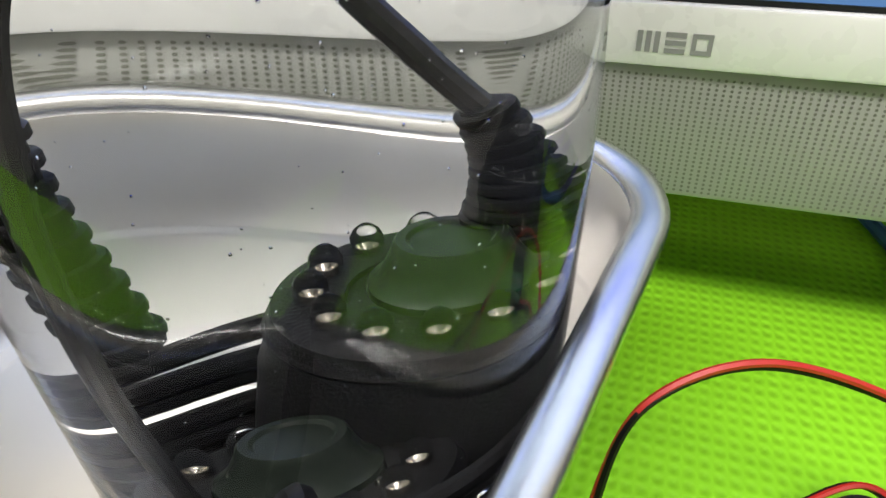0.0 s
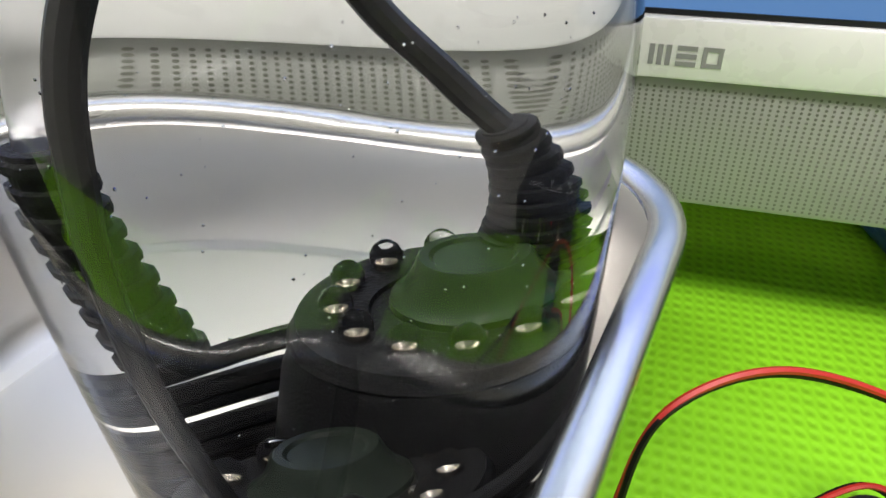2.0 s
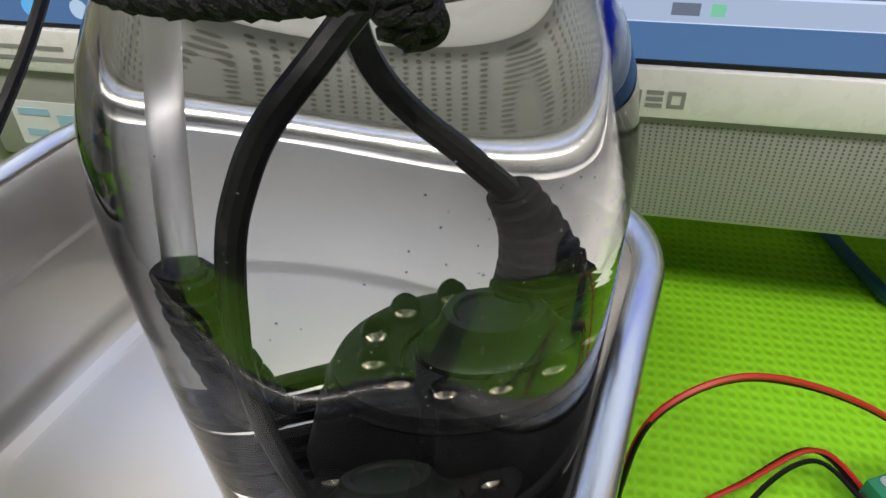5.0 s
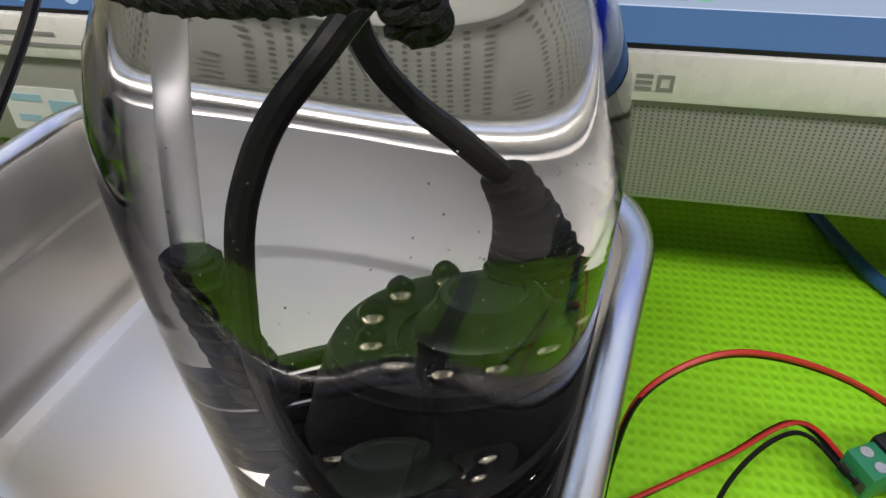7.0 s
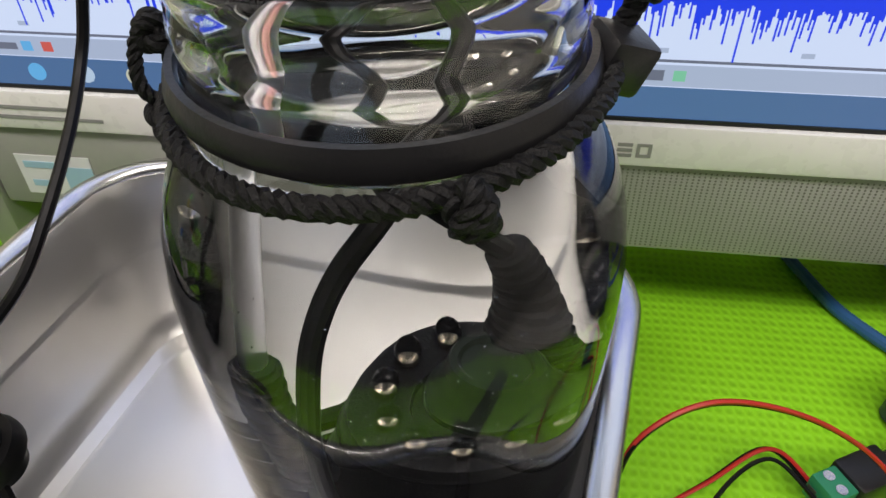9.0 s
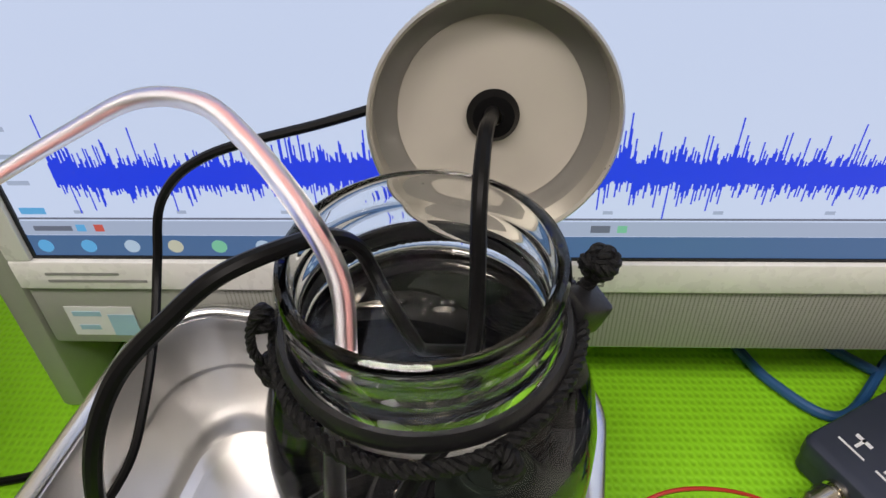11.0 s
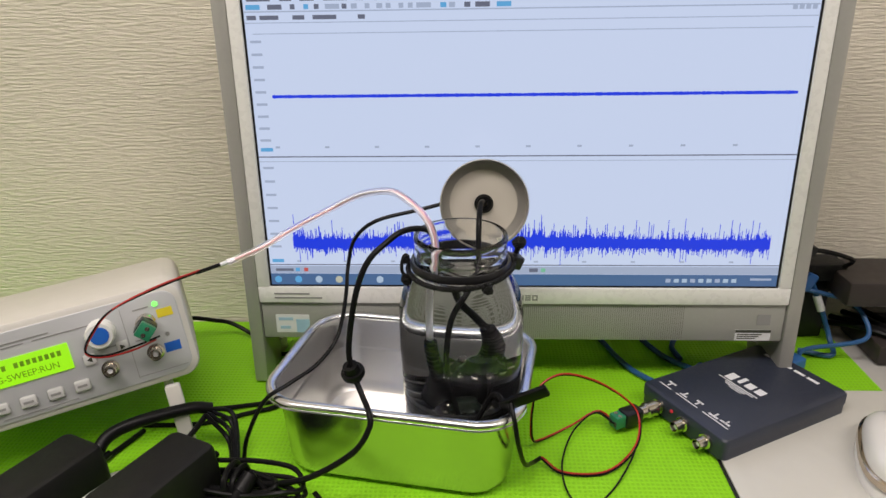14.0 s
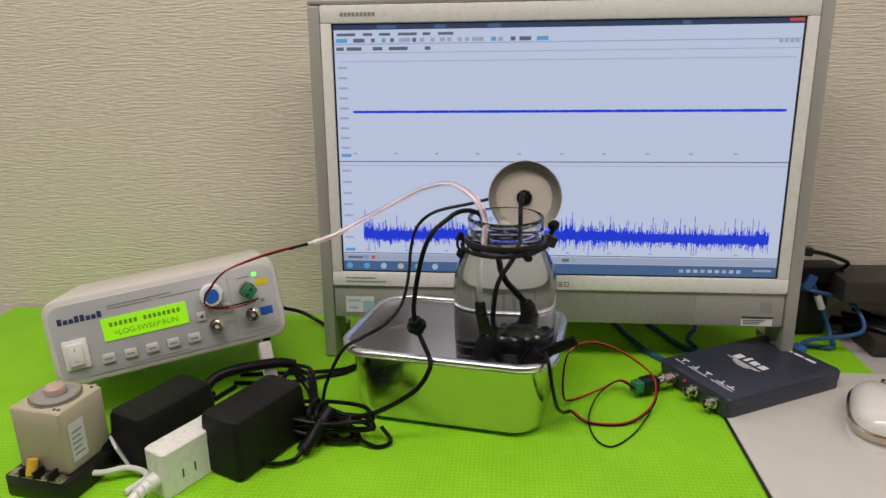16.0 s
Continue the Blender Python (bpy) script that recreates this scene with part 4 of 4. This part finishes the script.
# twisted red and black wires on the mat
tpo = PM @ Vector((-0.0525, 0.075, 0.0118))
ww = thing("signal_wires", "thin red and black wires looping over the mat", "wire")
big_loop = [(0.012, -0.125, 0.008), (0.030, -0.137, 0.0022), (0.066, -0.135, 0.0022), (0.094, -0.110, 0.008), (0.1015, -0.084, 0.020), (0.090, -0.076, 0.033), (0.062, -0.078, 0.052), (0.032, -0.086, 0.0635), (0.012, -0.097, 0.058), (0.0062, -0.106, 0.040), (0.0072, -0.108, 0.014), (0.016, -0.096, 0.0035), (0.045, -0.076, 0.005), (0.068, -0.062, 0.010), tuple(tpo)]
small_loop = [(0.0985, -0.100, 0.0115), (0.086, -0.125, 0.005), (0.066, -0.155, 0.0015), (0.045, -0.174, 0.0015), (0.032, -0.160, 0.0015), (0.030, -0.128, 0.0045), (0.044, -0.088, 0.007), (0.066, -0.068, 0.0125), tuple(tpo + Vector((0, -0.003, 0.001)))]
routes = [(big_loop, RUBBER), ([(x + 0.0013 * math.cos(0.9 * k), y + 0.0011 * math.sin(0.9 * k), z + 0.0012) for k, (x, y, z) in enumerate(big_loop)], WIRERED), (small_loop, RUBBER)]
for pts, mm in routes:
    part("wire", tube(pts, 0.00082, 6, 12), mm, ww, "red wire" if mm is WIRERED else "black wire")
part("heat_shrink", box(-0.019, 0.019, -0.0022, 0.0022, -0.005, 0.005, 0.0015, 2, pose(-0.006, -0.1630, 0.0925, 12, -28, -6)), RUBBER, ww, "flattened black heat-shrink sleeve")
part("joint_lead", tube([(-0.020, -0.161, 0.087), (-0.028, -0.150, 0.086), (-0.040, -0.146, 0.060), (-0.048, -0.147, 0.035)], 0.0022, 8), RUBBER, ww)
part("hanging_lead", tube([(-0.016, -0.166, 0.0900), (-0.0130, -0.176, 0.0800), (-0.010, -0.178, 0.062), (-0.004, -0.165, 0.035), (0.004, -0.140, 0.015), (0.012, -0.125, 0.008)], 0.0018, 8), RUBBER, ww)

# ---- power adapters and cable coil ----
def power_adapter(m, w, d, h):
    t = thing("power_adapter", "matt black plug-in power adapter brick lying on the mat", "power adapter", m, "power adapters")
    part("body", loft([ring_pts(w / 2 - i, d / 2 - i, 0.006, z, 4) for i, z in ((0.003, 0.0), (0.0, 0.003), (0.0, h * 0.55), (0.0012, h - 0.005), (0.0025, h - 0.0015), (0.005, h))]), MATTBLACK, t)
    part("seam", loft([ring_pts(w / 2 + 0.0003, d / 2 + 0.0003, 0.006, z, 4) for z in (h * 0.30, h * 0.31)], False, False), BLACK, t)
    part("strain_relief", tube([(w * 0.1, d / 2 - 0.002, h * 0.55), (w * 0.1, d / 2 + 0.012, h * 0.55)], 0.0042, 10, 3, taper=0.0028), RUBBER, t)
    return t


power_adapter(pose(-0.2735, -0.2030, 0, 0, 0, -24), 0.046, 0.088, 0.056)
power_adapter(pose(-0.3600, -0.2010, 0, 0, 0, -24), 0.044, 0.084, 0.053)
tap = thing("power_tap", "white plastic power tap between the two adapters", "power strip", pose(-0.3135, -0.2300, 0, 0, 0, -26))
part("body", loft([ring_pts(0.0125 - i, 0.046 - i, 0.004, z, 4) for i, z in ((0.001, 0.0), (0.0, 0.001), (0.0, 0.040), (0.001, 0.0412), (0.002, 0.0415))]), WHITE, tap)
part("cord_grip", tube([(0, -0.046, 0.016), (0, -0.058, 0.014), (0, -0.075, 0.008)], 0.0065, 12, 5, taper=0.0042), WHITE, tap)
for k in range(3):
    part("grip_ring", lathe([(0.0058, -0.0012), (0.0070, 0), (0.0058, 0.0012)], 14, Matrix.Translation((0, -0.053 - 0.0055 * k, 0.0145 - 0.0014 * k)) @ pose(0, 0, 0, 100), caps=False), WHITE, tap)
part("cord", tube([(0, -0.072, 0.009), (-0.006, -0.104, 0.0040), (-0.05, -0.125, 0.0036), (-0.14, -0.12, 0.0036)], 0.0034, 8), WHITE, tap)
part("socket_slot", join(box(0.0126, 0.0129, -0.030, -0.0285, 0.012, 0.020), box(0.0126, 0.0129, -0.018, -0.0165, 0.012, 0.020)), HOLE, tap)

coil = thing("cable_coil", "bundled black adapter cables tied in a loose coil", "cable")
rnd = random.Random(21)
for i in range(7):
    c = Vector((-0.214 + rnd.uniform(-0.006, 0.006), -0.176 + rnd.uniform(-0.004, 0.004), 0))
    lx, ly = 0.052 + rnd.uniform(-0.014, 0.012), 0.013 + rnd.uniform(-0.004, 0.006)
    pts = []
    for k in range(10):
        a = 2 * math.pi * k / 10
        v = Vector((lx * math.cos(a), ly * math.sin(a), 0.004 + 0.0034 * i + 0.005 * math.sin(2 * a + i) ** 2))
        v.rotate(Euler((0, 0, radians(-8 + rnd.uniform(-5, 5)))))
        pts.append(c + v + Vector((-0.02, 0, 0)))
    part("loop", tube(pts, 0.0020, 8, 8, True), RUBBER, coil)
part("tie", tube([(-0.226, -0.192, 0.006), (-0.229, -0.188, 0.032), (-0.226, -0.168, 0.034), (-0.224, -0.160, 0.008)], 0.0026, 8), RUBBER, coil, "twisted cable tie")
part("tie", tube([(-0.219, -0.194, 0.005), (-0.223, -0.188, 0.030), (-0.219, -0.170, 0.033), (-0.218, -0.162, 0.010)], 0.0024, 8), RUBBER, coil)
part("plug_barrel", tube([(-0.230, -0.212, 0.008), (-0.224, -0.200, 0.014), (-0.217, -0.188, 0.024)], 0.0058, 12, 4, taper=0.0070), RUBBER, coil, "moulded barrel plug")
part("plug_barrel", tube([(-0.217, -0.188, 0.024), (-0.211, -0.178, 0.032)], 0.0076, 12, 4, taper=0.0062), RUBBER, coil)
part("lead", tube([(-0.230, -0.212, 0.008), (-0.236, -0.220, 0.004), (-0.252, -0.228, 0.005), (-0.268, -0.224, 0.008)], 0.0020, 8), RUBBER, coil)
part("lead", tube([(-0.211, -0.178, 0.032), (-0.190, -0.186, 0.012), (-0.168, -0.192, 0.003), (-0.155, -0.184, 0.004), (-0.165, -0.176, 0.014)], 0.0020, 8), RUBBER, coil)
part("thick_lead", tube([(-0.340, -0.165, 0.034), (-0.334, -0.150, 0.043), (-0.315, -0.136, 0.047), (-0.283, -0.113, 0.044), (-0.268, -0.104, 0.038)], 0.0052, 12), RUBBER, coil, "thick sleeved lead")
for k in range(4):
    part("lead", tube([(-0.270, -0.104 - 0.003 * k, 0.038), (-0.252, -0.100 - 0.006 * k, 0.030 - 0.004 * k), (-0.240, -0.128 - 0.005 * k, 0.016), (-0.232, -0.160 - 0.003 * k, 0.012 + 0.003 * k)], 0.0020, 8), RUBBER, coil)
part("lead", tube([(-0.270, -0.110, 0.036), (-0.284, -0.126, 0.022), (-0.290, -0.145, 0.030), (-0.292, -0.158, 0.035)], 0.0024, 8), RUBBER, coil)
for pts in ([(-0.345, -0.063, 0.0026), (-0.299, -0.057, 0.0028), (-0.261, -0.050, 0.0026), (-0.224, -0.034, 0.0026), (-0.205, 0.02, 0.0026)], [(-0.345, -0.082, 0.0024), (-0.292, -0.078, 0.0024), (-0.255, -0.062, 0.0024), (-0.226, -0.046, 0.0030), (-0.212, -0.005, 0.0026)]):
    o = thing("mat_cable", "black cable lying across the mat", "cable", group="cables on the mat")
    part("cable", tube(pts, 0.0022, 8), RUBBER, o)

# ---- timer relay ----
tm = thing("timer_relay", "beige plug-in timer relay on a black screw socket", "relay", pose(-0.4235, -0.2500, 0, 0, 0, -9))
part("socket", box(-0.030, 0.030, -0.036, 0.036, 0.0, 0.020, 0.002), BLACK, tm, "black screw terminal socket")
part("body", loft([ring_pts(0.0245 - i, 0.0245 - i, 0.003, z, 4) for i, z in ((0.0008, 0.0203), (0.0002, 0.022), (0.0, 0.060), (0.0, 0.0745), (0.0008, 0.0757), (0.002, 0.0762))]), BEIGE, tm, "beige plastic body")
part("dial_cover", lathe([(0.0205, 0.0762), (0.0205, 0.0785), (0.0190, 0.0800), (0.0, 0.0803)], 40), glass("dial_acrylic", 1.45, (0.9, 0.88, 0.84), 0.05), tm, "clear dial cover").visible_shadow = False
part("dial_plate", lathe([(0.0165, 0.0764), (0.0165, 0.0772), (0.0, 0.0772)], 36), LEAD, tm)
part("dial_knob", lathe([(0.0085, 0.0803), (0.0082, 0.0850), (0.0068, 0.0862), (0.0, 0.0862)], 24), mat("pink_beige_knob", (0.55, 0.40, 0.32), 0.4), tm, "pinkish dial knob")
for x, y in ((0.016, -0.019), (0.020, -0.019), (0.018, 0.020), (-0.018, 0.020)):
    part("indicator", lathe([(0.0014, 0.0762), (0.0014, 0.0768), (0, 0.0768)], 10, Matrix.Translation((x, y, 0))), HOLE, tm)
for k in range(4):
    x = -0.021 + 0.014 * k
    part("terminal_screw", lathe([(0.0042, 0.0198), (0.0042, 0.0222), (0.0, 0.0226)], 12, Matrix.Translation((x, -0.0305, 0))), NICKEL, tm)
    part("terminal_washer", box(x - 0.0055, x + 0.0055, -0.0358, -0.0262, 0.0199, 0.0208, 0.0004), NICKEL, tm)
    if k < 3:
        part("barrier", box(x + 0.0062, x + 0.0078, -0.036, -0.0252, 0.0195, 0.0262), BLACK, tm)
part("crimp_sleeve", tube([(-0.005, -0.033, 0.022), (-0.005, -0.029, 0.034)], 0.0042, 10, 3), mat("yellow_crimp", (0.70, 0.45, 0.04), 0.45), tm, "yellow crimp sleeve")
part("side_label", box(0.0246, 0.0249, -0.018, -0.002, 0.028, 0.062), STICKER, tm, "white rating label")
part("side_print", join(*[box(0.0250, 0.0252, -0.016, -0.005 - 0.002 * (k % 2), 0.033 + 0.005 * k, 0.0345 + 0.005 * k) for k in range(5)]), LEAD, tm)
iron = thing("plug_lead", "black angled plug and lead beside the timer relay", "cable")
part("plug", box(-0.007, 0.007, -0.022, 0.022, -0.008, 0.008, 0.003, 2, pose(-0.388, -0.222, 0.022, 20, 0, -38)), RUBBER, iron)
part("lead", tube([(-0.377, -0.206, 0.026), (-0.368, -0.190, 0.020), (-0.362, -0.160, 0.008), (-0.352, -0.120, 0.003), (-0.340, -0.09, 0.003)], 0.0024, 8), RUBBER, iron)
part("white_lead", tube([(-0.402, -0.262, 0.012), (-0.388, -0.258, 0.010), (-0.370, -0.250, 0.010), (-0.352, -0.254, 0.006), (-0.360, -0.275, 0.004)], 0.0026, 8), WHITE, iron, "white cord")
tagged(part("instruction_card", box(-0.012, 0.012, -0.0012, 0.0012, 0, 0.026, 0.0004, 1, pose(-0.378, -0.238, 0.006, 20, 0, -48)), STICKER), "small white tag leaning by the relay", "tag")

# ---- mouse and pad ----
pad = thing("mouse_pad", "pale grey mouse pad with black backing on the mat", "mouse pad")
part("surface", loft([[(x + 0.295, y - 0.1725, z) for x, y, _ in ring_pts(0.132 - i, 0.1595 - i, 0.018, 0, 6)] for i, z in ((0.0, 0.0013), (0.0, 0.0026), (0.0006, 0.003))]), PAD, pad)
part("backing", loft([[(x + 0.2935, y - 0.1735, z) for x, y, _ in ring_pts(0.1330, 0.1605, 0.018, 0, 6)] for z in (0.0001, 0.0012)]), BLACK, pad, "black rubber backing")
ms = thing("mouse", "pearl white computer mouse with a bronze chrome band", "mouse", pose(0.3015, -0.126, 0.003, 0, 0, -24))


def mouse_shell(z0, z1, grow, lift):
    rings = []
    for k in range(9):
        t = k / 8
        s = math.sqrt(max(0, 1 - t ** 2.6))
        z = z0 + (z1 - z0) * t
        ring = []
        for j in range(40):
            a = 2 * math.pi * j / 40
            ca, sa = math.cos(a), math.sin(a)
            e = 0.72
            px = math.copysign(abs(ca) ** e, ca) * (0.031 + grow) * (0.22 + 0.78 * s)
            py = math.copysign(abs(sa) ** e, sa) * (0.052 + grow) * (0.22 + 0.78 * s)
            ring.append((px, py, z - lift * (py / 0.052) * t))
        rings.append(ring)
    return loft(rings)


part("base", mouse_shell(0.0, 0.018, 0.001, 0.0), PEARL, ms)
part("band", loft([[(math.copysign(abs(math.cos(2 * math.pi * j / 40)) ** 0.72, math.cos(2 * math.pi * j / 40)) * r, math.copysign(abs(math.sin(2 * math.pi * j / 40)) ** 0.72, math.sin(2 * math.pi * j / 40)) * (r + 0.021), z) for j in range(40)] for r, z in ((0.030, 0.0105), (0.0326, 0.0115), (0.0322, 0.0165), (0.0290, 0.0185))]), CHROME, ms, "bronze chrome side band")
part("top_shell", mouse_shell(0.0165, 0.035, -0.0012, 0.004), PEARL, ms, "glossy pearl top shell")
part("wheel", lathe([(0.006, -0.003), (0.008, -0.002), (0.008, 0.002), (0.006, 0.003)], 20, Matrix.Translation((0, 0.032, 0.0265)) @ pose(0, 0, 0, 0, 90)), LEAD, ms)
part("wheel_slot", box(-0.0045, 0.0045, 0.020, 0.046, 0.0225, 0.0300, 0.002), CHROME, ms)
part("mouse_led", lathe([(0.002, 0.0), (0.0016, 0.001), (0, 0.0012)], 10, Matrix.Translation((0.004, -0.0535, 0.009)) @ LATHE_Y), REDLED, ms, "small red light")

# ---- cables and clutter behind ----
for pts in ([(0.085, 0.112, 0.0035), (0.096, 0.080, 0.0035), (0.107, 0.044, 0.0035), (0.122, 0.012, 0.0035), (0.150, -0.008, 0.0035), (0.19, 0.03, 0.0035)],
            [(0.128, 0.112, 0.0035), (0.138, 0.090, 0.0035), (0.148, 0.062, 0.0035), (0.160, 0.040, 0.0035), (0.18, 0.02, 0.0035)],
            [(0.190, 0.112, 0.0035), (0.184, 0.095, 0.0035), (0.170, 0.066, 0.0035), (0.172, 0.04, 0.0035)]):
    o = thing("network_cable", "dark blue cable coming out from under the computer", "cable", group="blue cables")
    part("cable", tube(pts, 0.0029, 10), USBBLUE, o)
usb = thing("usb_cable", "blue USB cable plugged into the oscilloscope", "cable")
ub = PM @ Vector((SW + 0.004, 0.070, 0.0115))
part("cable", tube([tuple(PM @ Vector((SW + 0.024, 0.072, 0.0125))), tuple(PM @ Vector((SW + 0.045, 0.078, 0.016))), (0.357, 0.045, 0.026), (0.362, 0.066, 0.044), (0.350, 0.078, 0.054), (0.330, 0.082, 0.059), (0.306, 0.084, 0.064), (0.285, 0.090, 0.065)], 0.0024, 8), USBBLUE, usb)
part("plug", box(SW + 0.0005, SW + 0.026, 0.063, 0.079, 0.006, 0.018, 0.002, 2, PM), mat("blue_usb_plug", (0.03, 0.14, 0.40), 0.4), usb, "blue moulded plug")
cb = thing("network_cable", "blue cable with a white tag behind the computer", "cable", group="blue cables")
part("cable", tube([(0.296, 0.090, 0.085), (0.312, 0.088, 0.075), (0.322, 0.085, 0.055), (0.330, 0.080, 0.035), (0.336, 0.070, 0.012), (0.330, 0.05, 0.004), (0.30, 0.06, 0.004)], 0.0028, 8), USBBLUE, cb)
part("tag", tube([(0.3215, 0.0850, 0.056), (0.3275, 0.0815, 0.040)], 0.0042, 10, 2), STICKER, cb, "white cable tag")
part("plug", box(-0.006, 0.006, -0.008, 0.008, -0.010, 0.010, 0.002, 2, pose(0.309, 0.088, 0.073, 0, 25, 0)), mat("blue_connector", (0.03, 0.12, 0.36), 0.4), cb)
pj = thing("side_plug", "black plug and lead in the computer's side", "cable")
part("plug", box(-0.013, 0.012, -0.006, 0.006, -0.005, 0.005, 0.002, 2, pose(0.285, 0.060, 0.120, 0, 8, 0)), BLACK, pj)
part("cable", tube([(0.295, 0.060, 0.1185), (0.312, 0.064, 0.115), (0.336, 0.072, 0.106), (0.348, 0.080, 0.098), (0.342, 0.088, 0.088), (0.322, 0.090, 0.083)], 0.0024, 8), RUBBER, pj)
bx = thing("black_adapter_box", "black adapter box with cables behind the computer", "adapter", pose(0.318, 0.098, 0.0, 0, 0, 4))
part("body", box(-0.026, 0.030, -0.014, 0.018, 0.072, 0.092, 0.003), MATTBLACK, bx)
part("bracket", box(-0.020, 0.022, -0.004, 0.016, 0.0, 0.072, 0.003), BLACK, bx)
sh = thing("dark_shelf", "dark brown cluttered shelf beyond the desk mat", "shelf")
part("board", box(0.335, 0.70, 0.052, 0.120, 0.058, 0.086, 0.004), DARKSHELF, sh)
part("board", box(0.372, 0.70, 0.040, 0.120, -0.0030, 0.020, 0.004), DARKSHELF, sh)
part("upright", box(0.55, 0.57, 0.055, 0.119, 0.0205, 0.0575, 0.002), DARKSHELF, sh)
for k in range(4):
    o = thing("loose_cable", "black cable lying in a tangle by the shelf", "cable", group="loose cables")
    part("cable", tube([(0.345 + 0.012 * k, 0.115, 0.010 + 0.006 * k), (0.368 + 0.01 * k, 0.075 - 0.006 * k, 0.024 + 0.003 * k), (0.40 + 0.012 * k, 0.045 - 0.012 * k, 0.022 + 0.002 * k), (0.44 + 0.01 * k, 0.03 - 0.02 * k, 0.006), (0.52, 0.02 - 0.02 * k, 0.004)], 0.0032, 8), RUBBER, o)
